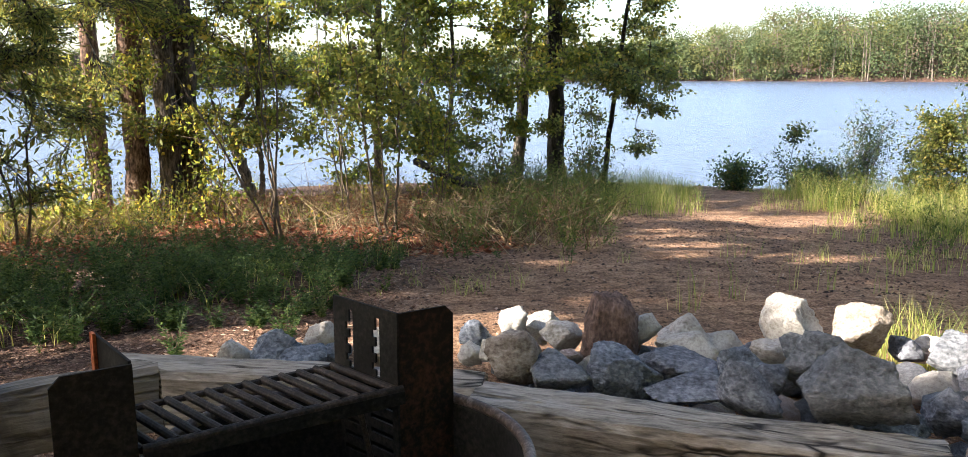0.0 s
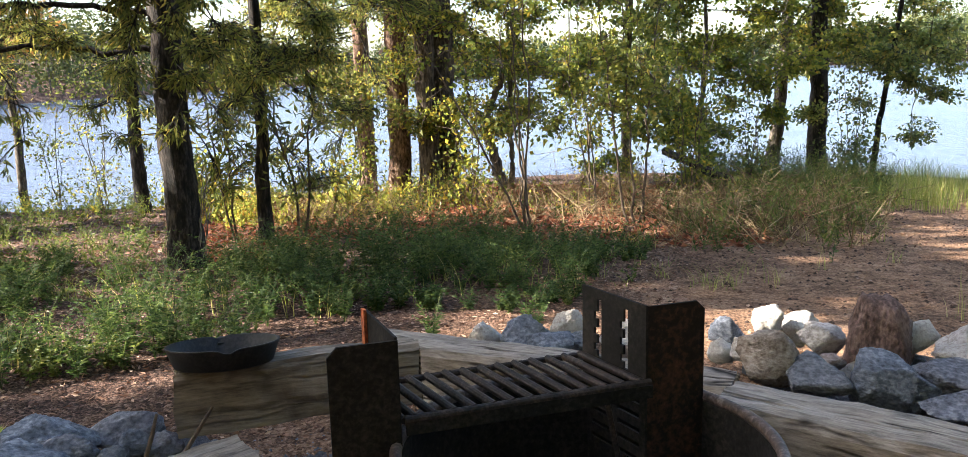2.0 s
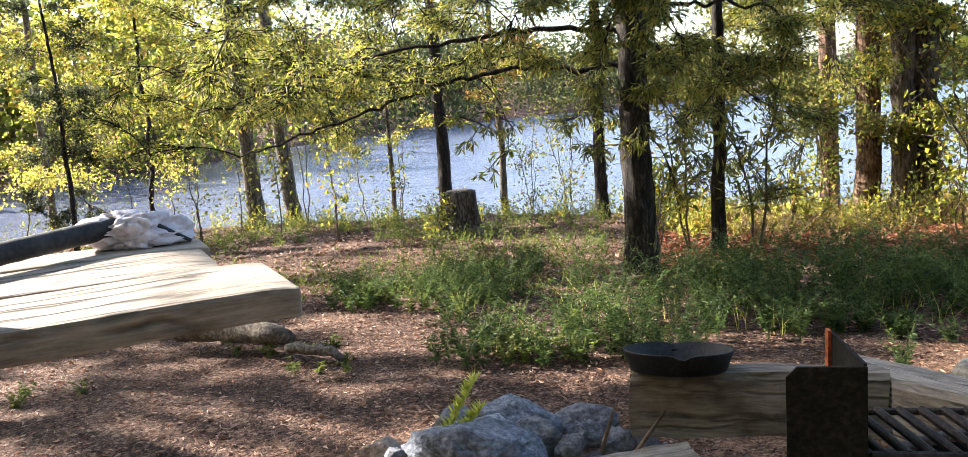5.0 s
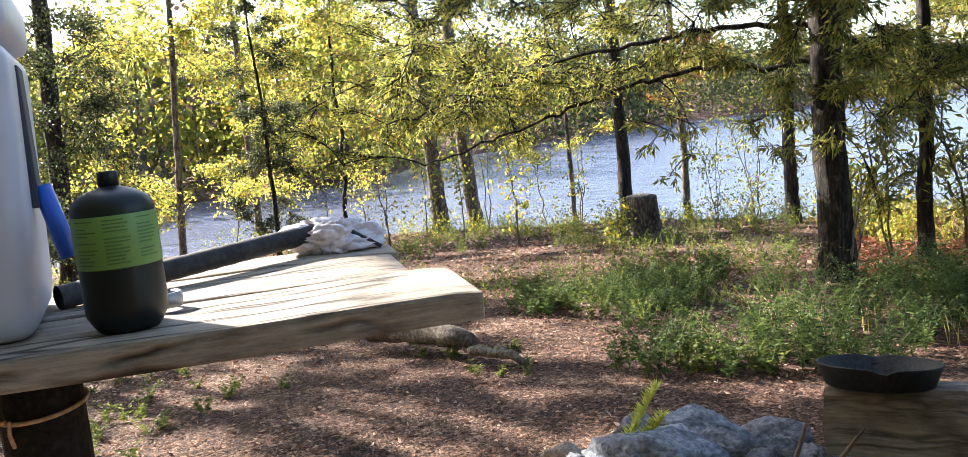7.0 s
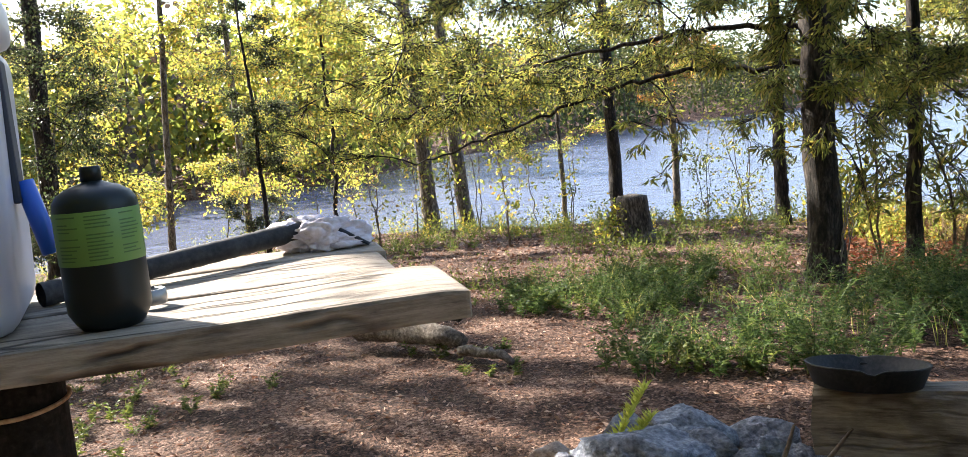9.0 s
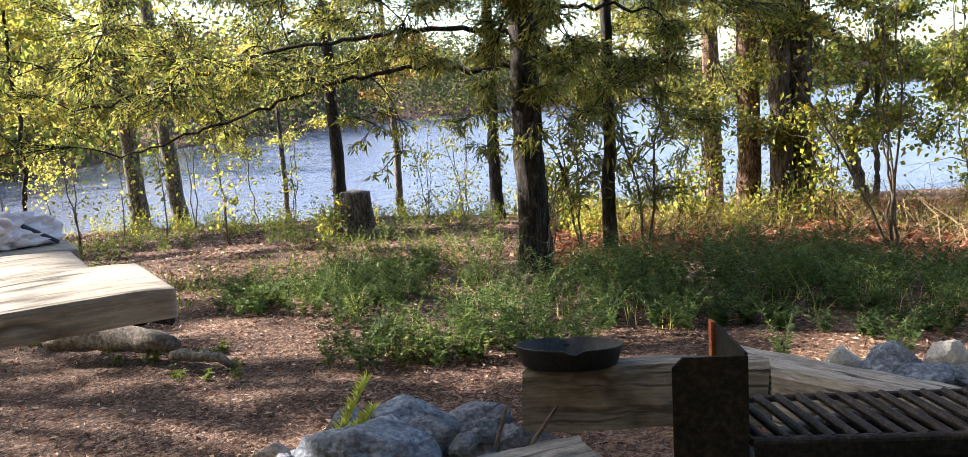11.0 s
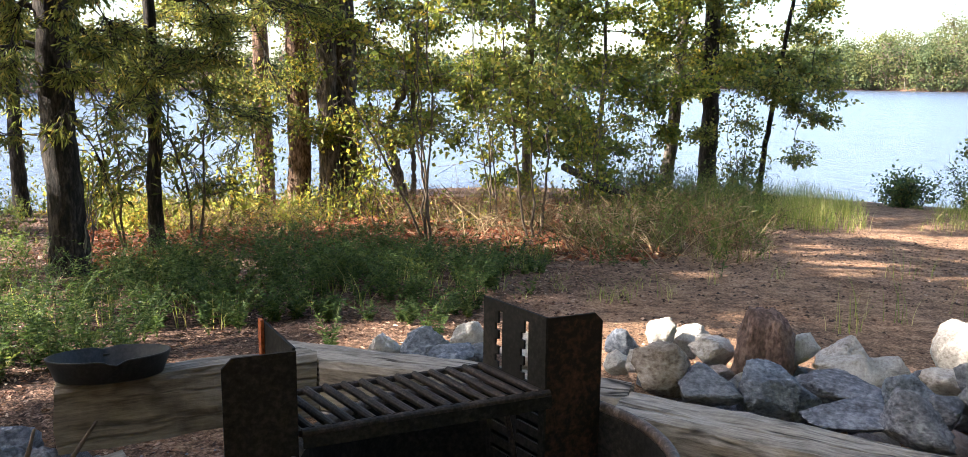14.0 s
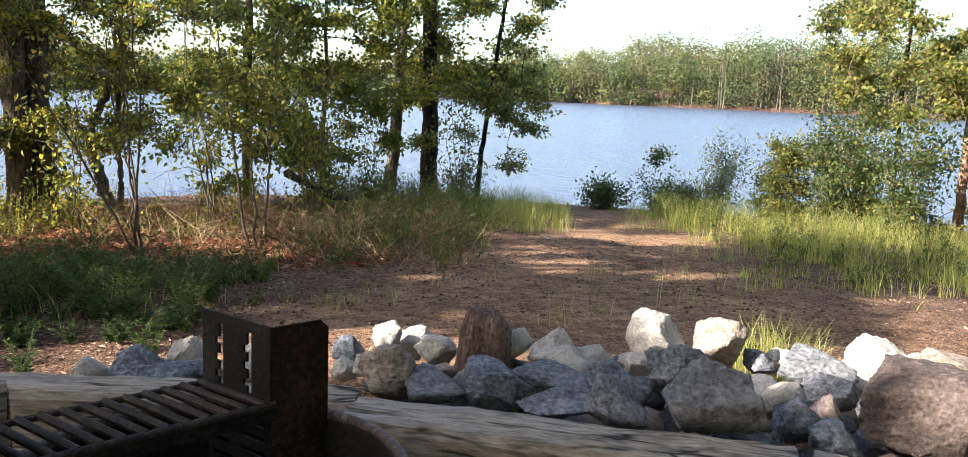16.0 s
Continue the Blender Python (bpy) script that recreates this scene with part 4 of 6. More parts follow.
# ---- saplings and shrubs ----
def sapling(name, az, r, label, seed, stems=3, height=2.2, dia=0.025, leafmat="leaf_green", n=14, spread=4.0, low=0.25, ll=0.055, lw=0.04, each=48, lean=0.1, rad=0.26):
    """A multi-stemmed sapling or shrub: thin crooked stems and loose leaf sprays."""
    q = np.random.default_rng(seed)
    b = polar(az, r)
    gz = ground_z(b.x, b.y)
    ob = thing(name, Matrix.Translation((b.x, b.y, gz)), label, "shrub", "shrubs along the bank")
    wood, crown = [], Heap()
    ends, twigs = [], []
    for _ in range(stems):
        t = np.linspace(0, 1, 12)
        w = np.cumsum(q.normal(0, 0.03, (12, 2)), 0) * height * 0.35
        l = q.normal(0, lean, 2)
        h = height * q.uniform(0.7, 1.1)
        p = np.stack([l[0] * t * h + w[:, 0], l[1] * t * h + w[:, 1], t * h - 0.04], -1)
        wood.append(Heap())
        wood[-1].add(*tube(p, dia * 0.32 * (1 - 0.8 * t) + 0.0015, 6))
        ends.append(p)
    for _ in range(n):
        j = q.integers(0, stems)
        p = ends[j]
        k = q.integers(int(12 * low), 12)
        out = np.append(q.normal(0, 1, 2), q.uniform(-0.1, 0.7))
        c = p[k] + out / np.linalg.norm(out) * q.uniform(0.1, 0.32) * height * 0.6
        m = (p[k] + c) / 2 + [0, 0, 0.05]
        twig = Heap() if name == "sapling" else wood[j]
        twig.add(*tube([p[k], m, c], [0.005, 0.0035, 0.002], 4))
        u = q.uniform(0.1, 1.0, (each, 1))
        at = p[k] * (1 - u) + c * u + q.normal(0, rad * 0.4, (each, 3))
        crown.add(*leaves(at, q.normal(0, 0.8, (each, 3)) + (c - p[k]), ll, lw, q, droop=0.3))
        for _ in range(3):
            e = c + q.normal(0, rad * 0.6, 3)
            twig.add(*tube([c, e], [0.0025, 0.0012], 3))
        if name == "sapling":
            twigs.append((j, twig))
    stalks = [part("stem", w.mesh("stem", M["twig"], True), None, ob) for w in wood]
    for j, w in twigs:
        part("branch", w.mesh("branch", M["twig"], True), None, stalks[j])
    part("crown", crown.mesh("crown", M[leafmat]), None, ob)


sapling("shrub", 13.6, 6.4, "bare-stemmed shrub with few leaves", 1, 5, 2.0, 0.028, n=18, low=0.55, each=26, lean=0.16)
sapling("shrub", 6.3, 6.9, "small tree with dark stems among the brush", 2, 3, 2.0, 0.035, n=30, low=0.4, each=60, lean=0.12, leafmat="leaf_dark")
sapling("shrub", 9.2, 7.8, "thin shrub in the leaf litter", 3, 4, 1.8, 0.022, n=14, low=0.4, each=26)
sapling("shrub", 17.0, 7.6, "leafy shrub by the twin trunks", 4, 3, 1.3, 0.02, n=12, low=0.2, each=36)
sapling("shrub", 26.5, 8.0, "yellow-green shrub in a sunny gap", 5, 4, 0.6, 0.015, n=10, low=0.1, each=44, leafmat="leaf_yellow", ll=0.07)
sapling("shrub", 28.5, 6.3, "slender sapling beside the oak", 6, 2, 1.9, 0.03, n=14, low=0.3, each=26, leafmat="leaf_dark", ll=0.1, lw=0.028)
sapling("shrub", 32.8, 6.6, "slender leafy sapling in the shade", 7, 2, 1.7, 0.025, n=13, low=0.3, each=26, leafmat="leaf_dark", ll=0.1, lw=0.028)
sapling("shrub", 24.5, 9.4, "leafy shrub below the pines", 8, 4, 1.5, 0.02, n=18, low=0.15, each=40)
sapling("shrub", 35.0, 8.5, "small green shrub behind the trunk", 9, 4, 0.7, 0.015, n=16, low=0.1, each=36, ll=0.06)
sapling("shrub", 40.5, 11.0, "fine-leaved shrub at the shore", 10, 4, 1.6, 0.02, n=18, low=0.2, each=40, leafmat="leaf_dark", ll=0.05, lw=0.03)
sapling("shrub", 43.0, 12.0, "fine-leaved shrub over the water", 11, 3, 1.3, 0.018, n=13, low=0.2, each=32, ll=0.05, lw=0.03)
sapling("shrub", 49.4, 8.8, "green shoots round the stump", 12, 4, 0.45, 0.012, n=10, low=0.1, each=30, ll=0.05)
sapling("shrub", 3.0, 9.0, "leafy shrub on the bank", 13, 4, 1.6, 0.022, n=22, low=0.15, each=40)
sapling("shrub", -1.0, 10.0, "green shrub near the leaning tree", 14, 4, 1.3, 0.02, n=20, low=0.1, each=40, leafmat="leaf_dark")
sapling("shrub", -7.0, 12.0, "fine shrub below the oak", 15, 5, 1.4, 0.02, n=24, low=0.1, each=40, leafmat="leaf_dark", ll=0.06)
sapling("shrub", -16.3, 13.6, "small round shrub by the water", 16, 7, 0.42, 0.015, n=34, low=0.2, each=60, leafmat="leaf_shore", ll=0.06, lean=0.5)
sapling("shrub", -20.1, 13.4, "weed stalk with a flat leafy top", 17, 1, 1.2, 0.016, n=9, low=0.85, each=34, leafmat="leaf_shore", ll=0.06, lean=0.02, rad=0.15)
sapling("shrub", -20.6, 13.2, "dark green shrub beside the path's end", 18, 8, 0.5, 0.015, n=44, low=0.1, each=60, leafmat="leaf_shore", ll=0.055, lw=0.03, lean=0.4)
sapling("shrub", -22.4, 13.0, "dark green shrub beside the lake", 23, 8, 0.5, 0.015, n=40, low=0.1, each=60, leafmat="leaf_shore", ll=0.055, lw=0.03, lean=0.4)
sapling("shrub", -24.2, 13.2, "upright willowy shrub against the lake", 19, 6, 1.15, 0.016, n=44, low=0.12, each=60, leafmat="leaf_shore", ll=0.05, lw=0.022, lean=0.1)
sapling("shrub", -27.5, 13.0, "willowy shrub by the water", 20, 7, 0.6, 0.016, n=40, low=0.1, each=60, leafmat="leaf_shore", ll=0.055, lw=0.025, lean=0.2)
sapling("shrub", -31.0, 12.6, "dense leafy shrub at the grass edge", 21, 8, 1.7, 0.02, n=60, low=0.1, each=70, leafmat="leaf_shore", ll=0.06, lean=0.2)
sapling("shrub", -35.0, 11.8, "dense shrub below the slim tree", 22, 8, 1.4, 0.02, n=60, low=0.1, each=70, leafmat="leaf_shore", ll=0.06, lean=0.2)
for az, r, h, k in ((59.8, 10.7, 1.6, 30), (56.1, 9.7, 1.2, 31), (54.3, 12.5, 2.2, 32), (51.9, 13.0, 1.8, 33), (62.3, 12.6, 1.8, 34), (64.8, 11.0, 1.5, 35),
                    (68.5, 12.0, 1.9, 36), (70.9, 13.5, 2.4, 37), (75.0, 12.5, 1.6, 38), (58.0, 13.2, 2.4, 39), (66.0, 13.8, 2.2, 40), (80.5, 12.0, 2.0, 41)):
    sapling("sapling", az, r, "thin sapling with sparse yellow-green leaves", k, 1 + k % 2, h, 0.028, n=9, low=0.35, each=18, leafmat="leaf_yellow" if k % 3 else "leaf_green", ll=0.07, lean=0.05)

# ---- fire pit ----
GL, GN = Vector((0.829, 0.559, 0)), Vector((-0.72, 0.694, 0))     # along the grate, and away across it
NEAR_L, NEAR_R = Vector((-0.632, 1.525, 0)), Vector((-0.168, 1.842, 0))


def plate_bm(a, b, z0, z1, t=0.006, slots=(), clip=0.0):
    """A steel plate standing on the line a to b; slots: (from, to, low, high) cut right through; clip: a cut corner at b."""
    a, b = Vector(a), Vector(b)
    w = (b - a).length
    us = sorted({0.0, w, *(s for q in slots for s in q[:2])})
    zs = sorted({z0, z1, *([z1 - clip] if clip else []), *(s for q in slots for s in q[2:])})
    bm = bmesh.new()
    x = (b - a).normalized()
    y = Vector((-x.y, x.x, 0))
    grid = {}

    def vert(u, z, k):
        if (u, z, k) not in grid:
            uu = u - (clip if clip and u == w and z == z1 else 0)
            grid[u, z, k] = bm.verts.new(a + x * uu + y * (k * t) + Vector((0, 0, z)))
        return grid[u, z, k]
    full = {(i, j) for i in range(len(us) - 1) for j in range(len(zs) - 1)
            if not any(q[0] <= us[i] and us[i + 1] <= q[1] and q[2] <= zs[j] and zs[j + 1] <= q[3] for q in slots)}
    for i, j in full:
        c = [(us[i], zs[j]), (us[i + 1], zs[j]), (us[i + 1], zs[j + 1]), (us[i], zs[j + 1])]
        bm.faces.new([vert(*p, 0) for p in c])
        bm.faces.new([vert(*p, 1) for p in reversed(c)])
        for k, n in enumerate(((i, j - 1), (i + 1, j), (i, j + 1), (i - 1, j))):
            if n not in full:
                p, q = c[k], c[(k + 1) % 4]
                bm.faces.new([vert(*q, 0), vert(*p, 0), vert(*p, 1), vert(*q, 1)])
    return bm


def fire_ring():
    ob = thing("fire_ring", Matrix.Translation((-0.27, 1.62, 0)), "black steel campground fire ring with a swing grate, soot-stained", "fire ring")
    back = Matrix.Translation((0.27, -1.62, 0))
    # turned wall with a rolled rim
    v, f = lathe([(0.385, 0.0), (0.385, 0.235), (0.388, 0.25), (0.381, 0.257), (0.374, 0.25), (0.373, 0.235), (0.373, 0.0)], 56)
    a = np.linspace(0, 2 * np.pi, 65)
    rv, rf = tube(np.stack([0.385 * np.cos(a), 0.385 * np.sin(a), 0.262 + 0 * a], -1), np.full(65, 0.013), 8)
    part("rim", mesh("rim", rv, rf, M["rim"], True), None, ob, "worn rust-brown rolled rim")
    part("ring_wall", mesh("ring_wall", v, f, M["steel"], True), None, ob)
    v, f = lathe([(0.0, 0.03), (0.2, 0.035), (0.372, 0.02)], 24)
    part("ash_bed", mesh("ash_bed", v, f, M["ash"]), None, ob, "pale grey ash and charred bits")

    def put(name, bm, mat, label=""):
        bm.transform(back)
        return part(name, bm, M[mat], ob, label)
    R_back, L_back = NEAR_R + GN * 0.235, Vector((-0.773, 1.697, 0))
    # key slots: a narrow slit with side notches
    keys = []
    for u in (0.062, 0.16):
        keys.append((u, u + 0.016, 0.33, 0.472))
        keys += [(u + 0.016, u + 0.028, z, z + 0.018) for z in (0.345, 0.384, 0.423)]
    low = [(0.02 + 0.1 * k, 0.1 + 0.1 * k, z, z + 0.012) for k in range(2) for z in (0.12, 0.155, 0.19, 0.225, 0.26)]
    put("side_plate", plate_bm(NEAR_R, R_back, 0.02, 0.496, slots=keys + low), "steel", "slotted black steel side plate")
    put("front_flange", plate_bm(NEAR_R, NEAR_R + GL * 0.142, 0.02, 0.494, clip=0.02), "scorched_steel", "scorched steel flange with rusty patches")
    put("side_plate", plate_bm(NEAR_L, L_back, 0.02, 0.495), "steel")
    put("front_flange", plate_bm(NEAR_L, NEAR_L - GL * 0.142, 0.02, 0.49, clip=0.02), "steel")
    put("rust_edge", plate_bm(L_back - (L_back - NEAR_L).normalized() * 0.022 + Vector((-0.006, -0.004, 0)), L_back + Vector((-0.006, -0.004, 0)), 0.36, 0.5, 0.007), "rust", "bright orange rusted edge")
    # the grate: a frame of angle steel and round bars across it
    g0, g1 = NEAR_L + GL * 0.008 + Vector((0, 0, 0.316)), NEAR_R + GL * 0.006 + Vector((0, 0, 0.318))
    deep = GN * 0.232
    grate = put("grate", rod_bm(g0, g1, 0.0105, 12), "bar_steel", "rusty black cooking grate of round bars")
    for name, a, b in (("back_rail", g0 + deep, g1 + deep), ("end_rail", g0, g0 + deep), ("end_rail", g1, g1 + deep)):
        bm = rod_bm(a, b, 0.008, 8)
        bm.transform(back)
        part(name, bm, M["bar_steel"], grate)
    for k in range(13):
        s = (k + 0.5) / 13
        a = g0.lerp(g1, s) + Vector((0, 0, 0.003))
        bm = rod_bm(a, a + deep, 0.0095, 10)
        bm.transform(back)
        part("bar", bm, M["bar_steel"], grate)
    bm = box_bm((g1 - g0).length, 0.006, 0.03, 0.001)
    bm.transform(Matrix.Translation((g0 + g1) / 2 - Vector((0, 0, 0.016)) - GN * 0.008) @ pose(0, 0, 0, 0, 0, math.degrees(math.atan2(GL.y, GL.x))))
    bm.transform(back)
    part("front_rail", bm, M["steel"], grate)
    put("prop_rod", rod_bm(g1 - GL * 0.1 + GN * 0.02, Vector((-0.21, 1.83, 0.03)), 0.007, 8), "bar_steel")


def timber(a, b, top, height, width, mat, label, seed, sides=0.008, tilt=0):
    """A squared timber from a to b (centre line), with worn arrises, checks and a slightly wavy top."""
    a, b = Vector((*a, 0)), Vector((*b, 0))
    n = 26
    rng = np.random.default_rng(seed)
    L = (b - a).length
    prof = [(-.5, -.5), (-.5, -.1), (-.5, .36), (-.44, .47), (-.3, .5), (-.14, .5), (-.12, .475), (-.1, .5), (.1, .5), (.22, .495), (.3, .5), (.44, .47), (.5, .36), (.5, .0), (.5, -.5)]
    prof = np.array(prof) * [width, height]
    v = []
    for i in range(n + 1):
        x = (i / n - 0.5) * L
        for k, (y, z) in enumerate(prof):
            w = noise.noise((x * 5 + seed, y * 22, z * 22)) * sides * 0.8 + noise.noise((x * 14 + seed, y * 60, z * 60 + 3)) * sides * 0.5
            e = (0.012 * noise.noise((y * 30, z * 30, seed)) if i in (0, n) else 0)
            v.append((x + e, y * (1 + w / width * 2), z * (1 + w / height * 2) + 0.006 * math.sin(x * 3 + seed)))
    p = len(prof)
    i, j = np.meshgrid(np.arange(n), np.arange(p), indexing="ij")
    j2 = (j + 1) % p
    q = np.stack([i * p + j, (i + 1) * p + j, (i + 1) * p + j2, i * p + j2], -1).reshape(-1, 4)[:, ::-1]
    me = mesh("timber", v, q, M[mat])
    bm = bmesh.new()
    bm.from_mesh(me)
    bmesh.ops.holes_fill(bm, edges=[e for e in bm.edges if e.is_boundary], sides=0)
    bmesh.ops.recalc_face_normals(bm, faces=bm.faces)
    bm.to_mesh(me)
    bm.free()
    ob = thing("timber", Matrix.Translation((*((a + b) / 2).xy, top - height / 2)) @ pose(0, 0, 0, tilt, 0, math.degrees(math.atan2((b - a).y, (b - a).x))),
               label, "timber", "timbers round the fire pit")
    part("beam", me, None, ob)
    for e in (-1, 1):
        bm = box_bm(0.006, width * 0.9, height * 0.9, 0.004, 1)
        bmesh.ops.subdivide_edges(bm, edges=bm.edges[:], cuts=2, use_grid_fill=True)
        for q in bm.verts:
            q.co.x += 0.003 * noise.noise((q.co.y * 40, q.co.z * 40, seed))
        bm.transform(Matrix.Translation((e * (L / 2 + 0.001), 0, 0)))
        part("end_grain", bm, M["end_grain"], ob, "cracked end grain")
    return ob


fire_ring()
timber((-1.268, 1.668), (-0.778, 1.985), 0.327, 0.155, 0.145, "timber", "short squared timber with a split end, laid across two others", 1, tilt=-9)
timber((-1.08, 2.415), (0.02, 2.27), 0.19, 0.2, 0.15, "old_timber", "weathered grey timber behind the grate", 2)
timber((0.0, 2.155), (1.07, 1.81), 0.19, 0.21, 0.19, "old_timber", "weathered cracked timber edging the fire pit", 3, 0.012)
timber((1.1, 1.8), (1.75, 1.35), 0.18, 0.2, 0.18, "old_timber", "weathered timber butted at the corner", 4)
timber((-1.06, 1.62), (-1.42, 1.05), 0.186, 0.2, 0.17, "old_timber", "split weathered timber under the short one", 5, 0.014)


# ---- rocks ----
BALL = sphere(4)
FINE_BALL = sphere(5)
PEBBLE = sphere(3)
SMALL = sphere(2)


def stone(seed, ball, rough=0.06, grain=None, taper=0.2):
    """A broken stone: a block cut by flat cleavage faces, with chipped edges and coarse and fine unevenness."""
    rng = np.random.default_rng(seed)
    turn = np.linalg.qr(rng.standard_normal((3, 3)))[0] if grain is None else np.eye(3)
    faces = (np.concatenate([np.eye(3), -np.eye(3)]) + rng.normal(0, 0.3 if grain is None else 0.06, (6, 3))) @ turn
    faces = unit(np.concatenate([faces, rng.standard_normal((13, 3))]))
    reach = np.concatenate([rng.uniform(0.75, 1.05, 6), rng.uniform(0.68, 1.0, 13)])
    if grain is not None:        # an upright stone with a sloping, rounded head
        faces = np.concatenate([faces[:6], unit(np.array([[0.7, 0.3, 0.75], [-0.75, 0.2, 0.6], [0.1, -0.8, 0.7], [0.85, -0.5, 0.3], [-0.8, -0.5, 0.35], [0.4, -0.3, 0.95]]))])
        reach = np.array([0.8, 0.8, 1.0, 0.8, 0.8, 0.9, 0.96, 0.95, 1.0, 0.95, 0.95, 1.0])
    cos = np.maximum(ball[0] @ faces.T, 1e-3)
    v = ball[0] * (reach / cos).min(1)[:, None]
    grain = unit(rng.standard_normal(3)) if grain is None else np.array(grain)
    size = np.ptp(v, 0)
    for k in range(len(v)):
        p = Vector(v[k]) * 1.2 + Vector((seed * 3.1, seed, 0))
        bed = p + Vector(grain) * (p.dot(Vector(grain)) * 3.5)
        ledge = (p.dot(Vector(grain)) * 2.3 + 0.6 * noise.noise(p * 0.9)) % 1.0
        v[k] *= 1 + rough * (0.9 * (ledge - 0.5) + 1.1 * noise.noise(p * 1.4) - 1.2 * abs(noise.noise(bed * 1.6)) - 2.2 * max(0.0, 0.16 - abs(noise.noise(bed * 1.1))) + 0.7 * noise.noise(p * 4.0) + 0.5 * noise.noise(p * 10) + 0.3 * noise.noise(p * 22))
    lo, hi = np.percentile(v, 0.3, 0), np.percentile(v, 99.7, 0)
    v = (v - (lo + hi) / 2) / (hi - lo)
    v[:, :2] *= 1 - taper * v[:, 2:]
    return v


TONE = {"white": "sunlit white quartz rock", "cream": "cream-coloured rough rock", "tan": "tan blocky rock", "grey": "grey angular rock",
        "blue": "blue-grey angular rock", "slate": "dark slate-grey rock", "brown": "upright reddish-brown rock", "brown2": "large brown-grey boulder",
        "pink": "pinkish rough rock"}


def rock(tone, x, y, z, w, d, h, turn, seed):
    ball = FINE_BALL if w > 0.2 else BALL if w > 0.1 else PEBBLE
    v = (stone(seed, ball, 0.09, (0.9, 0.4, 0.1), 0.12) if tone == "brown" else stone(seed, ball)) * [w, d, h]
    me = mesh("rock", v, ball[1], M["rock_" + tone], True)
    ob = new("rock", me)
    ob.matrix_world = pose(x, y, z + h / 2, 0, 0, turn)
    return tagged(ob, TONE[tone] + " piled beside the fire pit", "rock", "rocks piled round the fire pit")


rock("blue", -0.008, 2.778, 0.098, 0.109, 0.092, 0.118, 0, 401)
rock("white", -0.021, 2.540, 0.125, 0.078, 0.066, 0.081, 0, 402)
rock("cream", 0.038, 2.465, 0.164, 0.062, 0.052, 0.071, -1, 403)
rock("tan", 0.107, 2.401, 0.119, 0.171, 0.143, 0.170, -3, 404)
rock("white", 0.120, 2.823, 0.127, 0.102, 0.086, 0.111, -2, 405)
rock("white", 0.224, 2.902, 0.089, 0.121, 0.102, 0.111, -4, 406)
rock("cream", 0.277, 2.702, 0.102, 0.142, 0.119, 0.119, -6, 407)
rock("pink", 0.284, 2.506, 0.136, 0.083, 0.070, 0.060, -6, 408)
rock("brown", 0.425, 2.634, 0.103, 0.187, 0.156, 0.239, -9, 107)
rock("grey", 0.235, 2.333, 0.121, 0.176, 0.147, 0.107, -6, 410)
rock("blue", 0.419, 2.357, 0.098, 0.212, 0.176, 0.156, -10, 411)
rock("slate", 0.566, 2.202, 0.156, 0.212, 0.176, 0.058, -14, 412)
rock("white", 0.550, 2.689, 0.149, 0.094, 0.079, 0.103, -12, 413)
rock("cream", 0.687, 2.759, 0.082, 0.168, 0.141, 0.153, -14, 414)
rock("white", 0.656, 2.588, 0.121, 0.195, 0.163, 0.108, -14, 415)
rock("slate", 0.601, 2.449, 0.124, 0.242, 0.200, 0.080, -14, 416)
rock("white", 0.814, 2.788, 0.082, 0.170, 0.142, 0.086, -16, 417)
rock("blue", 0.773, 2.378, 0.104, 0.153, 0.128, 0.145, -18, 418)
rock("slate", 0.710, 2.127, 0.133, 0.164, 0.137, 0.152, -18, 419)
rock("cream", 0.910, 2.556, 0.108, 0.125, 0.105, 0.099, -20, 420)
rock("white", 1.042, 2.707, 0.093, 0.234, 0.195, 0.211, -21, 421)
rock("tan", 1.244, 2.673, 0.116, 0.184, 0.154, 0.177, -25, 422)
rock("grey", 0.956, 2.450, 0.141, 0.110, 0.093, 0.119, -21, 423)
rock("grey", 0.935, 2.261, 0.166, 0.179, 0.149, 0.162, -22, 424)
rock("grey", 0.947, 2.038, 0.158, 0.264, 0.218, 0.195, -25, 425)
rock("slate", 1.388, 2.670, 0.092, 0.109, 0.091, 0.087, -27, 426)
rock("cream", 1.491, 2.712, 0.073, 0.114, 0.096, 0.102, -29, 427)
rock("grey", 1.506, 2.502, 0.073, 0.231, 0.192, 0.161, -31, 428)
rock("slate", 1.485, 2.367, 0.073, 0.176, 0.147, 0.126, -32, 429)
rock("blue", 1.071, 2.123, 0.092, 0.201, 0.167, 0.082, -27, 430)
rock("slate", 1.250, 2.144, 0.073, 0.129, 0.108, 0.126, -30, 431)
rock("pink", 1.390, 2.237, 0.075, 0.100, 0.084, 0.109, -32, 432)
rock("white", 1.760, 2.564, 0.073, 0.212, 0.177, 0.183, -34, 433)
rock("cream", 1.689, 2.527, 0.073, 0.093, 0.078, 0.080, -34, 434)
rock("tan", 2.073, 2.602, 0.073, 0.253, 0.211, 0.119, -39, 435)
rock("brown2", 1.532, 1.997, 0.073, 0.325, 0.267, 0.270, -37, 436)
rock("blue", 1.289, 2.009, 0.073, 0.148, 0.123, 0.120, -33, 437)
rock("slate", 1.541, 2.223, 0.073, 0.108, 0.091, 0.109, -35, 438)
rock("cream", 2.000, 2.698, 0.073, 0.117, 0.099, 0.083, -37, 439)
rock("cream", 1.372, 2.429, 0.073, 0.132, 0.110, 0.071, -29, 440)
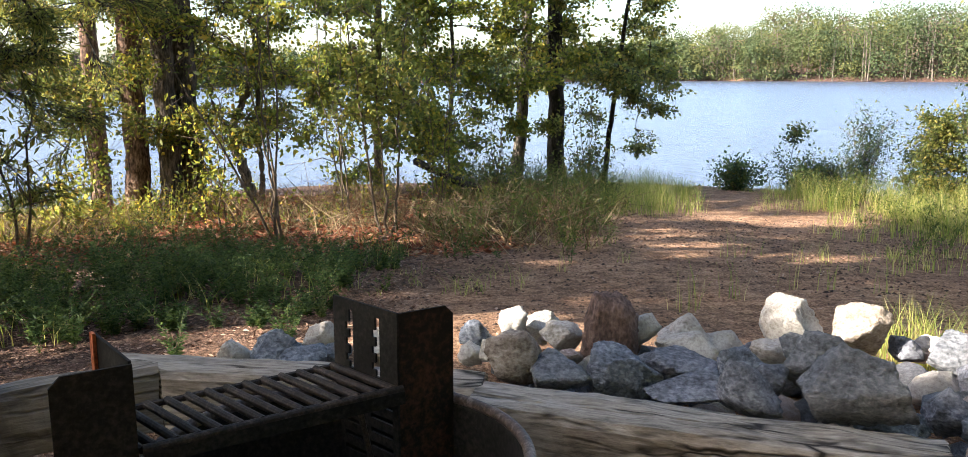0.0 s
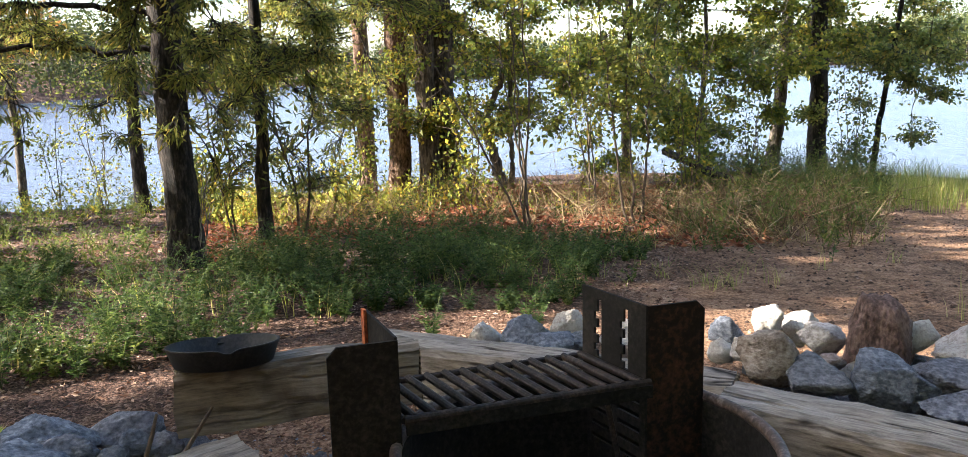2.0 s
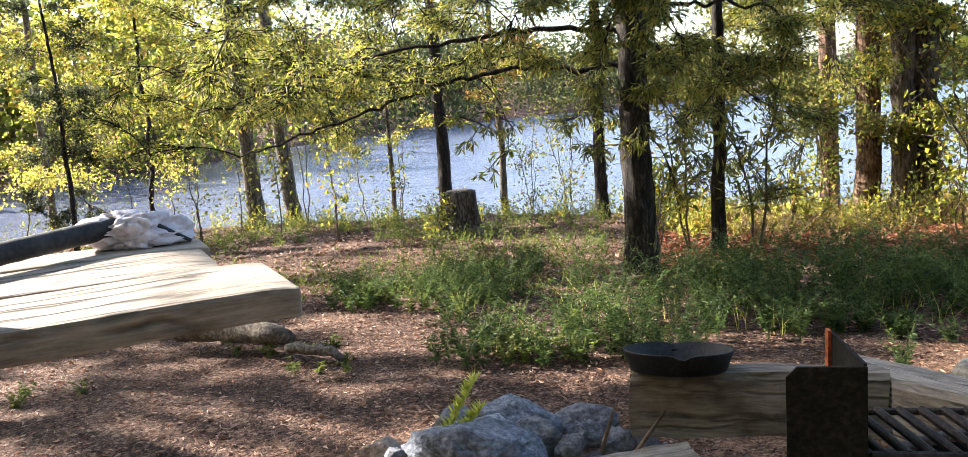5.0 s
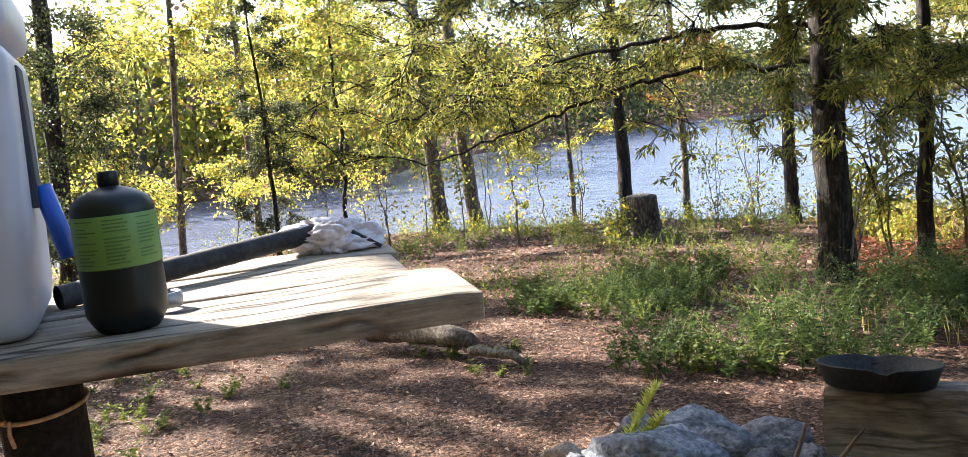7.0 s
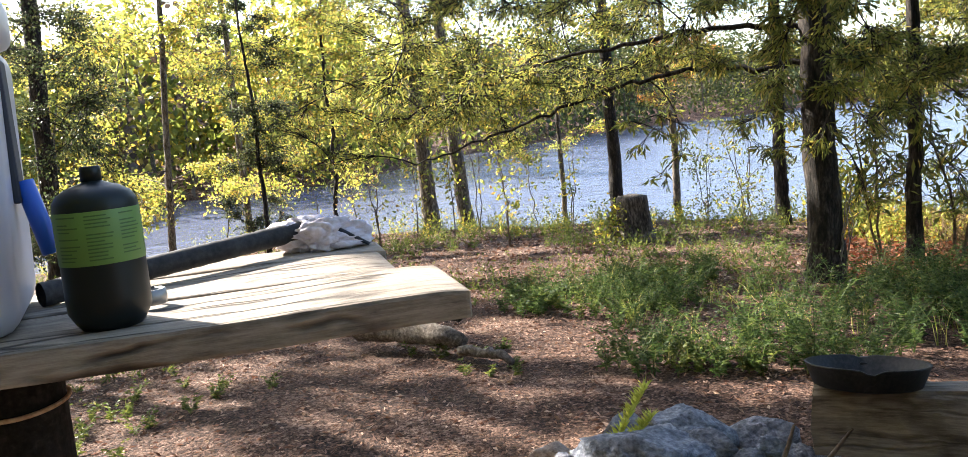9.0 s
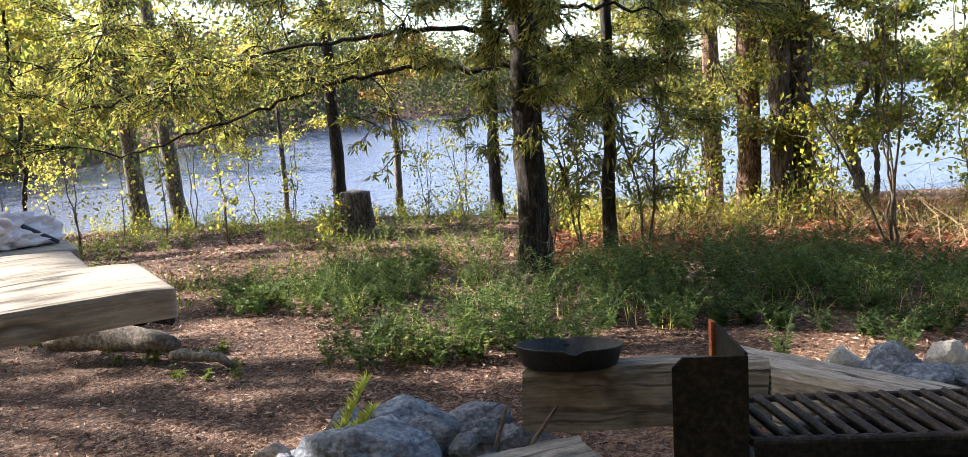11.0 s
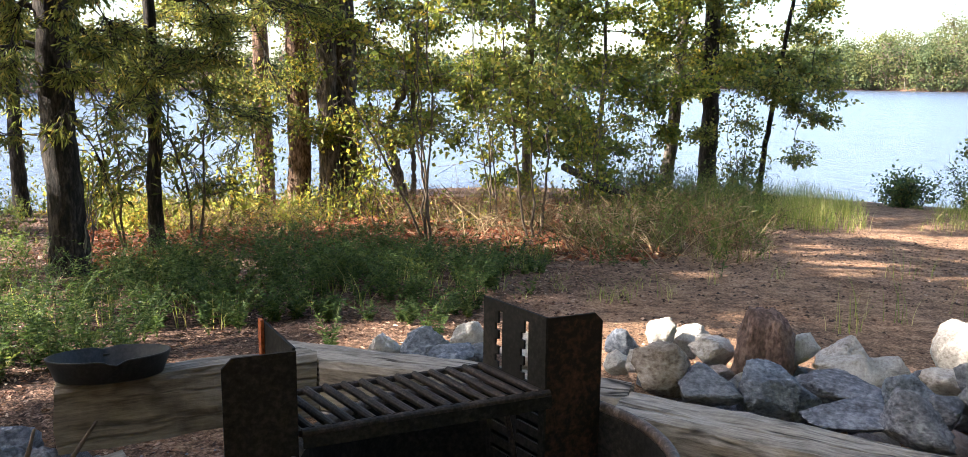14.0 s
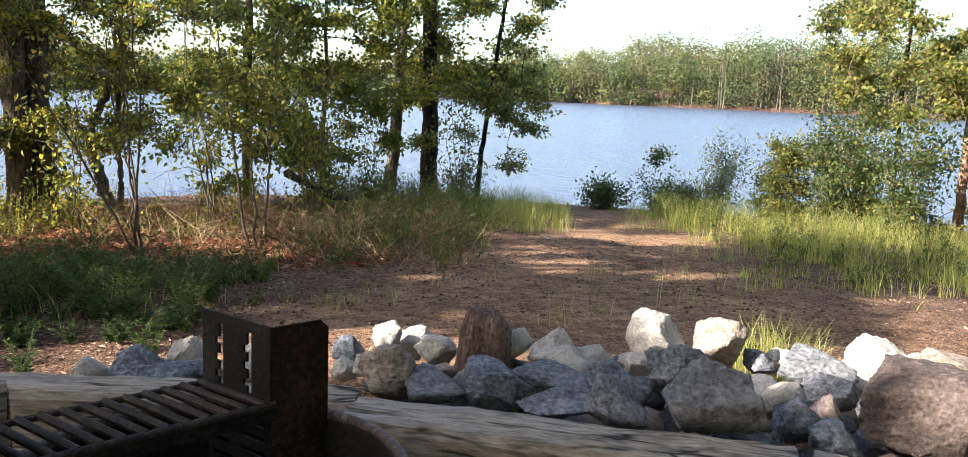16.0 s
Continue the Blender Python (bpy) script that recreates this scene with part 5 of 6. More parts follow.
rock("slate", 0.807, 2.248, 0.148, 0.107, 0.090, 0.090, -20, 441)
rock("grey", 1.898, 2.189, 0.085, 0.155, 0.130, 0.163, -41, 442)
rock("cream", 2.271, 2.547, 0.073, 0.160, 0.135, 0.159, -42, 443)
rock("slate", 1.908, 2.013, 0.106, 0.141, 0.118, 0.149, -43, 444)
rock("white", -0.821, 2.769, -0.014, 0.150, 0.125, 0.158, 17, 445)
rock("blue", -0.661, 2.714, 0.016, 0.172, 0.144, 0.179, 14, 446)
rock("blue", -0.545, 2.583, 0.100, 0.156, 0.131, 0.074, 12, 447)
rock("white", -0.544, 2.884, 0.033, 0.135, 0.113, 0.143, 11, 448)
rock("grey", -0.468, 2.691, 0.076, 0.122, 0.103, 0.076, 10, 449)
rock("cream", -0.344, 2.766, 0.025, 0.146, 0.123, 0.154, 7, 450)
rock("blue", -1.525, 1.508, 0.107, 0.225, 0.185, 0.142, 45, 451)
rock("blue", -1.443, 1.281, 0.152, 0.329, 0.267, 0.130, 48, 452)
rock("grey", -1.649, 1.395, 0.119, 0.122, 0.102, 0.112, 50, 453)
rock("slate", -1.402, 1.425, 0.134, 0.161, 0.134, 0.119, 45, 454)
rock("slate", -1.474, 1.710, 0.080, 0.200, 0.165, 0.107, 41, 455)
rock("blue", -1.324, 1.563, 0.145, 0.081, 0.068, 0.069, 40, 456)
rock("grey", -1.283, 1.440, 0.156, 0.079, 0.066, 0.070, 42, 457)
rock("tan", -1.749, 1.231, 0.076, 0.113, 0.094, 0.100, 55, 458)
rock("slate", -1.600, 1.163, 0.137, 0.071, 0.059, 0.073, 54, 459)
rock("slate", -1.297, 1.630, 0.107, 0.103, 0.086, 0.066, 39, 460)

RUBBLE = []
for k in range(7):
    RUBBLE.append(mesh("rubble", stone(300 + k, SMALL), SMALL[1], M["rock_" + ("slate", "grey", "blue", "cream", "pink", "slate", "grey")[k]]))
rrng = np.random.default_rng(8)
for k in range(120):
    near = k < 92
    q = polar(rrng.uniform(-41, -1), rrng.uniform(2.25, 2.95)) if near else polar(rrng.uniform(33, 45), rrng.uniform(1.9, 2.3))
    s = rrng.uniform(0.07, 0.15)
    ob = new("rubble", RUBBLE[k % 7])
    ob.matrix_world = pose(q.x, q.y, s * 0.35 + (rrng.uniform(0, 0.05) if near else 0), 0, 0, rrng.uniform(0, 360)) @ Matrix.Diagonal((s * 1.2, s, s * 0.9, 1))
    tagged(ob, "small broken stone wedged between the larger rocks", "stone", "rubble round the fire pit")

# ---- skillet ----
def skillet():
    x, y, z = -1.168, 1.722, 0.329
    ob = thing("skillet", pose(x, y, z, -9, 1, 34), "black cast-iron skillet resting on the short timber", "skillet")
    prof = [(0.0, 0.0), (0.108, 0.0), (0.116, 0.004), (0.1335, 0.05), (0.1345, 0.053), (0.13, 0.0535), (0.1275, 0.051), (0.111, 0.009), (0.1, 0.006), (0.0, 0.006)]
    v, f = lathe(prof, 64)
    a = np.arctan2(v[:, 1], v[:, 0])
    for c in (-1.5, 1.64):        # two pouring lips
        g = np.exp(-((np.angle(np.exp(1j * (a - c)))) / 0.12) ** 2) * (v[:, 2] > 0.02)
        v[:, :2] *= (1 + 0.085 * g * (v[:, 2] / 0.053))[:, None]
        v[:, 2] -= 0.009 * g
    part("pan", mesh("pan", v, f, M["iron"], True), None, ob)
    bm = box_bm(0.03, 0.12, 0.011, 0.005)
    bm.transform(Matrix.Translation((0, 0.185, 0.03)))
    part("handle", bm, M["iron"], ob)


skillet()

# ---- picnic table ----
TU, TN = Vector((0.31, 0.951, 0)), Vector((-0.951, 0.31, 0))
TC, TOP = Vector((-1.0, 0.608, 0)), 0.79
TURN = math.degrees(math.atan2(TU.y, TU.x))


def table_at(s, n, z=TOP):
    """A place on the table: s metres back along it from its end, n metres in from its near edge."""
    return TC - TU * s + TN * n + Vector((0, 0, z))


def picnic_table():
    c = table_at(0.95, 0.32, 0)
    turn = TURN
    ob = thing("picnic_table", pose(c.x, c.y, 0, 0, 0, turn), "weathered wooden picnic table on dark posts, half in sun", "picnic table")
    inv = pose(c.x, c.y, 0, 0, 0, turn).inverted()
    for k, (end, mid, w) in enumerate(((0.0, 0.121, 0.24), (0.06, 0.366, 0.24), (0.045, 0.561, 0.14))):
        bm = box_bm(1.9, w, 0.044, 0.006)
        bmesh.ops.subdivide_edges(bm, edges=[e for e in bm.edges if e.calc_length() > 1.5], cuts=60)
        for v in bm.verts:
            # worn, rounded corners at the table's end
            e = 0.95 - v.co.x
            if e < 0.05:
                side = abs(v.co.y) - (w / 2 - 0.07)
                if side > 0:
                    v.co.x -= 0.014 * (side / 0.07) ** 2
            v.co.z += 0.003 * noise.noise((v.co.x * 5, v.co.y * 40, k * 9)) - (0.004 * max(0.0, 1 - e / 0.06) ** 2 if v.co.z > 0 else 0)
            v.co.y += 0.003 * noise.noise((v.co.x * 7, v.co.z * 40, k * 9 + 4))
        bm.transform(inv @ Matrix.Translation(table_at(0.95 + end, mid, TOP - 0.022)) @ pose(0, 0, 0, 0, 0, turn))
        part("plank", bm, M["plank"], ob)
    for s in (0.2, 1.4):
        bm = box_bm(0.06, 0.3, 0.05, 0.005)
        bm.transform(inv @ Matrix.Translation(table_at(s, 0.42, TOP - 0.0455 - 0.025)) @ pose(0, 0, 0, 0, 0, turn))
        part("cross_beam", bm, M["timber"], ob)
    for s, n in ((0.64, 0.215), (1.5, 0.3)):
        p = table_at(s, n, 0)
        bm = rod_bm(p + Vector((0, 0, -0.05)), p + Vector((0, 0, TOP - 0.04)), 0.058, 24)
        bm.transform(inv)
        part("post", bm, M["steel"], ob, "dark-painted post")
    # twine tied round the near post
    p = table_at(0.64, 0.215, 0.672)
    a = np.linspace(0, 2 * np.pi, 33)
    v, f = tube(np.stack([p.x + 0.062 * np.cos(a), p.y + 0.062 * np.sin(a), p.z + 0.005 * np.sin(a) - 0.004 * np.cos(a)], -1), np.full(33, 0.0034), 6)
    v = np.array([(inv @ Vector(q))[:] for q in v])
    part("twine", mesh("twine", v, f, M["rope"], True), None, ob, "pale twine tied round the post")
    q = table_at(0.64, 0.215, 0.0)
    loose = np.array([(0.045, -0.05, 0.672), (0.03, -0.068, 0.664), (0.022, -0.074, 0.63), (0.02, -0.073, 0.59), (0.024, -0.07, 0.56)]) + np.array([q.x, q.y, 0])
    for k, pts in enumerate((loose, loose[:3] * [1, 1, 1] + [[0.006, 0.004, 0], [0.016, 0.02, -0.012], [0.022, 0.03, 0.002]])):
        v, f = tube(pts, np.full(len(pts), 0.003), 6)
        v = np.array([(inv @ Vector(w))[:] for w in v])
        part("twine_end", mesh("twine_end", v, f, M["rope"], True), None, ob, "loose frayed end of the twine")
    return ob


picnic_table()


def propane_bottle():
    p = Vector((-1.243, 0.178, TOP))
    ob = thing("propane_bottle", pose(p.x, p.y, TOP, 0, 0, 20) @ Matrix.Scale(1.06, 4), "black camping gas bottle with a green paper label on the table", "gas bottle")
    v, f = lathe([(0.0, 0.0), (0.036, 0.0), (0.042, 0.008), (0.0495, 0.022), (0.05, 0.04), (0.05, 0.15), (0.049, 0.158), (0.043, 0.168), (0.03, 0.176), (0.014, 0.181), (0.012, 0.183), (0.0, 0.183)], 48)
    part("body", mesh("body", v, f, M["bottle_black"], True), None, ob)
    v, f = lathe([(0.0503, 0.083), (0.0507, 0.084), (0.0507, 0.147), (0.0503, 0.148)], 48)
    lab = part("paper_label", mesh("paper_label", v, f, M["label_green"], True), None, ob, "green paper label with small print")
    v, f = lathe([(0.0, 0.18), (0.0125, 0.18), (0.0125, 0.199), (0.011, 0.201), (0.0, 0.201)], 20)
    part("cap", mesh("cap", v, f, M["bottle_black"], True), None, ob)
    rng = np.random.default_rng(3)
    h = Heap()
    for col in range(8):
        a0 = col * 0.785
        for row in range(13):
            if rng.uniform() < 0.16:
                continue
            a = np.linspace(a0, a0 + rng.uniform(0.35, 0.62), 5)
            z = 0.089 + row * 0.0044
            v = np.array([[0.0511 * np.cos(t), 0.0511 * np.sin(t), z + dz] for dz in (0, 0.0016) for t in a])
            h.add(v, np.array([[k, k + 1, k + 6, k + 5] for k in range(4)]))
    part("print", h.mesh("print", M["label_print"]), None, lab)


def cooler():
    turn = TURN + 9
    p = Vector((-1.258, 0.085, TOP)) + pose(0, 0, 0, 0, 0, turn) @ Vector((-0.26, 0.175, 0))
    ob = thing("cooler", pose(p.x, p.y, TOP, 0, 0, turn), "tall white plastic cooler with blue handle on the table", "cooler")
    bm = box_bm(0.52, 0.35, 0.4, 0.04, 5)
    for v in bm.verts:
        k = 1 - 0.06 * (0.2 - v.co.z) / 0.4
        v.co.x *= k
        v.co.y *= k
    bm.transform(Matrix.Translation((0, 0, 0.2)))
    for q in bm.faces:
        q.smooth = True
    body = part("body", bm, M["cooler_white"], ob)
    bm = box_bm(0.53, 0.36, 0.085, 0.03, 5)
    for q in bm.faces:
        q.smooth = True
    bm.transform(Matrix.Translation((0, 0, 0.443)))
    part("lid", bm, M["cooler_white"], ob)
    bm = box_bm(0.012, 0.07, 0.2, 0.004)
    bm.transform(Matrix.Translation((0.256, -0.03, 0.27)))
    part("strap", bm, M["strap"], body, "dark webbing strap")
    bm = rod_bm((0.266, -0.05, 0.2), (0.286, -0.06, 0.095), 0.0135, 24)
    for q in bm.verts:
        q.co.x += (0.2 - q.co.z) * 0.03 + 0.006 * math.sin((q.co.z - 0.095) * 30)
    for q in bm.faces:
        q.smooth = len(q.verts) == 4
    part("handle", bm, M["blue_plastic"], body, "blue plastic grip")


def cloth_heap():
    """A crumpled towel: a low heap with long soft folds, its hem spread out on the boards."""
    p = Vector((-1.63, 0.63, 0))
    v, f = FINE_BALL[0].copy(), FINE_BALL[1]
    for k in range(len(v)):
        q = Vector(v[k])
        bend = Vector((noise.noise(q * 1.6), noise.noise(q * 1.6 + Vector((5, 0, 0))), noise.noise(q * 1.6 + Vector((0, 9, 0)))))
        w = q + bend * 0.55
        ridge = abs(math.sin(w.x * 7.5 + w.y * 4.0 + 3.0 * w.z)) ** 0.6
        crease = abs(noise.noise(Vector((w.x * 2.6, w.y * 5.5, w.z * 5.5))))
        v[k] *= 1 + 0.42 * noise.noise(q * 1.3 + Vector((3, 1, 2))) + 0.3 * ridge - 0.9 * max(0.0, 0.2 - crease) + 0.06 * noise.noise(w * 6)
    v = v * [0.072, 0.056, 0.037]
    v[:, 2] = np.maximum(v[:, 2], -0.024) + 0.024
    low = (v[:, 2] < 0.012)[:, None]
    v[:, :2] *= np.where(low, 1.08, 1.0)
    ob = new("towel", mesh("towel", v, f, M["cloth"], True))
    ob.matrix_world = pose(p.x, p.y, TOP + 0.002, 0, 0, 155 - 90)
    tagged(ob, "crumpled white and blue towel heaped on the table end", "towel")
    # a dark cord lying over it
    c = np.array([(-1.66, 0.58, 0.838), (-1.62, 0.61, 0.85), (-1.585, 0.645, 0.836), (-1.56, 0.68, 0.81), (-1.545, 0.7, 0.795)])
    v, f = tube(c, [0.004, 0.0045, 0.0045, 0.004, 0.0035], 6)
    tagged(new("cord", mesh("cord", v, f, M["strap"], True)), "dark cord lying over the towel", "cord")


def black_tube():
    a, b = polar(85.5, 1.5, TOP + 0.021), polar(70.0, 1.73, TOP + 0.042)
    s = np.linspace(0, 1, 30)[:, None]
    path = np.array(a) * (1 - s) + np.array(b) * s
    v, f = tube(path, np.where(np.arange(30) % 2, 0.0188, 0.0196), 18)
    ob = thing("foam_tube", Matrix(), "black foam-covered tube propped on the towel", "tube")
    part("sleeve", mesh("sleeve", v, f, M["rubber"], True), None, ob)
    bm = rod_bm(b, b + (b - a).normalized() * 0.004, 0.0186, 18)
    part("end_cap", bm, M["rubber"], ob)


def cup_band():
    """A bent metal band standing by the bottle."""
    c = Vector((-1.335, 0.245, TOP + 0.014))
    a = np.linspace(-1.9, 1.9, 18)
    v, f = tube(np.stack([c.x + 0.022 * np.cos(a + 0.6), c.y + 0.022 * np.sin(a + 0.6), c.z + 0 * a], -1), np.full(18, 0.0035), 6)
    v[:, 2] = c.z + (v[:, 2] - c.z) * 3.6
    tagged(new("metal_band", mesh("metal_band", v, f, M["chrome"], True)), "bent bright metal band standing behind the bottle", "band")


cup_band()
propane_bottle()
cooler()
cloth_heap()
black_tube()

# ---- stump, log, undergrowth ----
def stump():
    b = polar(47.8, 9.0)
    gz = ground_z(b.x, b.y)
    rng = np.random.default_rng(5)
    sides, rows = 28, 12
    a = np.linspace(0, 2 * np.pi, sides, endpoint=False)
    v = []
    for i in range(rows):
        s = i / (rows - 1)
        for k in range(sides):
            flute = 1 + 0.12 * math.sin(a[k] * 5 + 1) * (1 - 0.6 * s) + 0.06 * noise.noise((math.cos(a[k]) * 4, math.sin(a[k]) * 4, s * 2))
            rr = 0.155 * flute * (1 + 1.1 * math.exp(-s * 4))
            v.append((rr * math.cos(a[k]), rr * math.sin(a[k]), -0.05 + s * 0.52 + 0.025 * s * noise.noise((math.cos(a[k]) * 3, math.sin(a[k]) * 3, 1))))
    v.append((0.02, 0.03, 0.5))
    q = [[i * sides + j, i * sides + (j + 1) % sides, (i + 1) * sides + (j + 1) % sides, (i + 1) * sides + j] for i in range(rows - 1) for j in range(sides)]
    t = [[(rows - 1) * sides + j, (rows - 1) * sides + (j + 1) % sides, rows * sides] for j in range(sides)]
    ob = new("stump", mesh("stump", v, [np.array(q), np.array(t)], M["stump_bark"], True))
    ob.matrix_world = pose(b.x, b.y, gz)
    tagged(ob, "old dark tree stump with a weathered top on the bank", "stump")


def log(name, a, b, r, label, seed, mat="log_wood"):
    rng = np.random.default_rng(seed)
    a, b = np.array(a), np.array(b)
    s = np.linspace(0, 1, 14)[:, None]
    s[1], s[-2] = 0.004, 0.996
    p = a * (1 - s) + b * s + np.cumsum(rng.normal(0, 0.006, (14, 3)), 0) * np.r_[0, 0, np.ones(10), 0, 0][:, None]
    v, f = tube(p, r * (1 - 0.35 * s[:, 0]) * rng.uniform(0.9, 1.1, 14) * np.r_[0.02, 0.85, np.ones(10), 0.8, 0.02], 14, 0.13, rng)
    h = Heap()
    h.add(v, f)
    tagged(new(name, h.mesh(name, M[mat], True)), label, "log")


def scatter(n, az0, az1, r0, r1, rng, keep=None):
    az = rng.uniform(az0, az1, n)
    r = np.sqrt(rng.uniform(r0 * r0, r1 * r1, n))
    p = np.stack([-np.sin(np.radians(az)) * r, np.cos(np.radians(az)) * r, 0 * r], -1)
    if keep:
        p = p[[keep(*q[:2]) for q in p]]
    p[:, 2] = [ground_z(*q[:2]) - 0.01 for q in p]
    return p


def weeds(name, p, height, rng, leafmat, label, stems=5, leaf_len=0.035, per=12, width=0.3, slim=0.22):
    """Feathery low plants: thin stems set with small leaves."""
    heap = Heap()
    n = len(p)
    tall = np.array([0.75 + 0.75 * noise.noise((q[0] * 1.7, q[1] * 1.7, 4)) + 0.6 * noise.noise((q[0] * 0.7, q[1] * 0.7, 9)) for q in p]).clip(0.25, 1.7)
    for _ in range(stems):
        a = rng.uniform(0, 2 * np.pi, n)
        out = np.stack([np.cos(a), np.sin(a), 0 * a], -1) * rng.uniform(0.15, 0.95, (n, 1)) * width
        h = (height * tall * rng.uniform(0.45, 1.1, n))[:, None] * np.array([0, 0, 1.0])
        tip = p + h + out
        side = unit(np.cross(tip - p, rng.standard_normal((n, 3)))) * 0.0016
        v = np.stack([p - side, p + side, tip + side * 0.4, tip - side * 0.4], 1).reshape(-1, 3)
        heap.add(v, np.arange(n)[:, None] * 4 + np.array([[0, 1, 2, 3]]))
        u = rng.uniform(0.2, 1.05, (n, per, 1))
        at = (p[:, None] * (1 - u) + tip[:, None] * u - np.array([0, 0, 0.12]) * (u * (1 - u)) * height / 0.3).reshape(-1, 3)
        way = rng.normal(0, 1, (n * per, 3)) + np.array([0, 0, 0.5])
        heap.add(*leaves(at, way, leaf_len, leaf_len * slim, rng))
    tagged(new(name, heap.mesh(name, M[leafmat])), label, "weeds", kind="stuff")


def sprigs(name, p, height, rng, leafmat, label, stems=6, pairs=12, leaf_len=0.03, slim=0.3, reach=0.8):
    """Bushy weeds: stems that rise and arch over, set along their length with pairs of small leaflets."""
    heap = Heap()
    n = len(p)
    tall = np.array([0.8 + 0.7 * noise.noise((q[0] * 1.5, q[1] * 1.5, 4)) + 0.5 * noise.noise((q[0] * 0.6, q[1] * 0.6, 9)) for q in p]).clip(0.3, 1.6)
    up = np.array([0, 0, 1.0])
    for _ in range(stems):
        a = rng.uniform(0, 2 * np.pi, n)
        way = np.stack([np.cos(a), np.sin(a), 0 * a], -1)
        h = (height * tall * rng.uniform(0.5, 1.15, n))[:, None]
        bend = rng.uniform(0.25, 1.1, (n, 1)) * reach

        def along(u):
            return p[:, None] + up * (h[:, None] * (u * 1.25 - 0.35 * u**2.4)) + way[:, None] * (h * bend)[:, None] * u**1.6
        side = unit(np.cross(way, up)) * 0.0013
        knots = along(np.linspace(0, 1, 4)[None, :, None])
        for k in range(3):
            v = np.stack([knots[:, k] - side, knots[:, k] + side, knots[:, k + 1] + side * 0.6, knots[:, k + 1] - side * 0.6], 1).reshape(-1, 3)
            heap.add(v, np.arange(n)[:, None] * 4 + np.array([[0, 1, 2, 3]]))
        u = np.sort(rng.uniform(0.15, 1.04, (n, pairs, 1)), 1)
        at = along(u).reshape(-1, 3)
        size = leaf_len * (1.15 - 0.6 * u.reshape(-1))
        out = np.repeat(unit(np.cross(way, up)), pairs, 0)
        fwd = np.repeat(way, pairs, 0)
        for sgn in (-1, 1):
            d = out * sgn + fwd * 0.5 + rng.normal(0, 0.35, at.shape) + up * 0.25
            heap.add(*leaves(at, d, size, size * slim, rng, fold=0.15))
    tagged(new(name, heap.mesh(name, M[leafmat])), label, "weeds", kind="stuff")


def patchy(s, cut, ox=0):
    return lambda x, y: noise.noise((x * s + ox, y * s, 2.0)) > cut


rng = np.random.default_rng(77)


def weedy(x, y):
    r, az = math.hypot(x, y), math.degrees(math.atan2(-x, y))
    d = min(r - 3.05, 5.7 - r, (az - 6) / 9, (56 - az) / 8)
    return 0.62 * fbm(x, y, 0.8, 3) + 0.3 * noise.noise((x * 4, y * 4, 8)) > 0.2 - 0.5 * min(d, 0.7)


stump()
log("log", (*polar(67.0, 4.3).xy, 0.035), (*polar(60.0, 3.8).xy, 0.03), 0.07, "bleached broken log lying past the table", 1)
log("log", (*polar(66.5, 4.6).xy, 0.1), (*polar(60.2, 4.05).xy, 0.09), 0.055, "dark split limb lying on the log", 6, "dark_bark")
log("log", (*polar(60.4, 3.75).xy, 0.0), (*polar(56.8, 3.55).xy, -0.02), 0.026, "half-buried branch on the bare ground", 2)
LOW = "low feathery green weeds in the shade"
log("fallen_branch", (*polar(4.5, 10.6).xy, -0.05), (*polar(-2.8, 9.2).xy, -0.42), 0.05, "dark fallen branch leaning in the brush", 3, "dark_bark")
log("fallen_branch", (*polar(9.0, 8.2).xy, -0.34), (*polar(15.0, 7.8).xy, -0.3), 0.018, "thin dead branch on the leaf litter", 4)
sprigs("low_weeds", scatter(760, 3, 57, 3.05, 6.0, rng, weedy), 0.27, rng, "weed", LOW, 9, 11, 0.034, 0.3)
sprigs("low_weeds", scatter(420, 3, 57, 3.05, 5.8, rng, lambda x, y: weedy(x, y) and noise.noise((x * 1.4, y * 1.4, 6)) > 0.0), 0.2, rng, "weed_light", LOW, 6, 9, 0.026, 0.5)
weeds("sparse_weeds", scatter(1900, 38, 88, 4.6, 14, rng, patchy(0.55, -0.08)), 0.22, rng, "weed_light", "sparse green weeds on the bare bank", 4, 0.04, 6, 0.13, 0.35)
weeds("sparse_weeds", scatter(420, -8, 40, 5.2, 7.6, rng, patchy(0.7, 0.05, 3)), 0.26, rng, "weed", "weeds straggling into the leaf litter", 4, 0.04, 8, 0.15, 0.25)
weeds("bank_brush", scatter(420, -3, 36, 7.6, 12, rng, patchy(0.7, 0.0, 5)), 0.5, rng, "leaf_green", "scattered green brush along the bank", 4, 0.045, 8, 0.2, 0.5)
weeds("bank_brush", scatter(220, 22, 34, 7.4, 10.5, rng, patchy(0.8, -0.1, 1)), 0.4, rng, "leaf_yellow", "sunlit yellow-green undergrowth", 4, 0.05, 8, 0.2, 0.5)
weeds("bank_brush", scatter(280, -9, 3, 8.6, 13.2, rng, lambda x, y: x < 0.16 * y), 0.55, rng, "weed_light", "tall weedy thicket beside the path", 5, 0.06, 9, 0.22, 0.2)
weeds("shore_growth", scatter(900, 34, 96, 9.5, 17, rng, lambda x, y: abs(math.hypot(x, y) - crest(math.degrees(math.atan2(-x, y)))) < 1.6), 0.45, rng, "leaf_green", "leafy growth along the water's edge", 4, 0.05, 8, 0.25, 0.45)


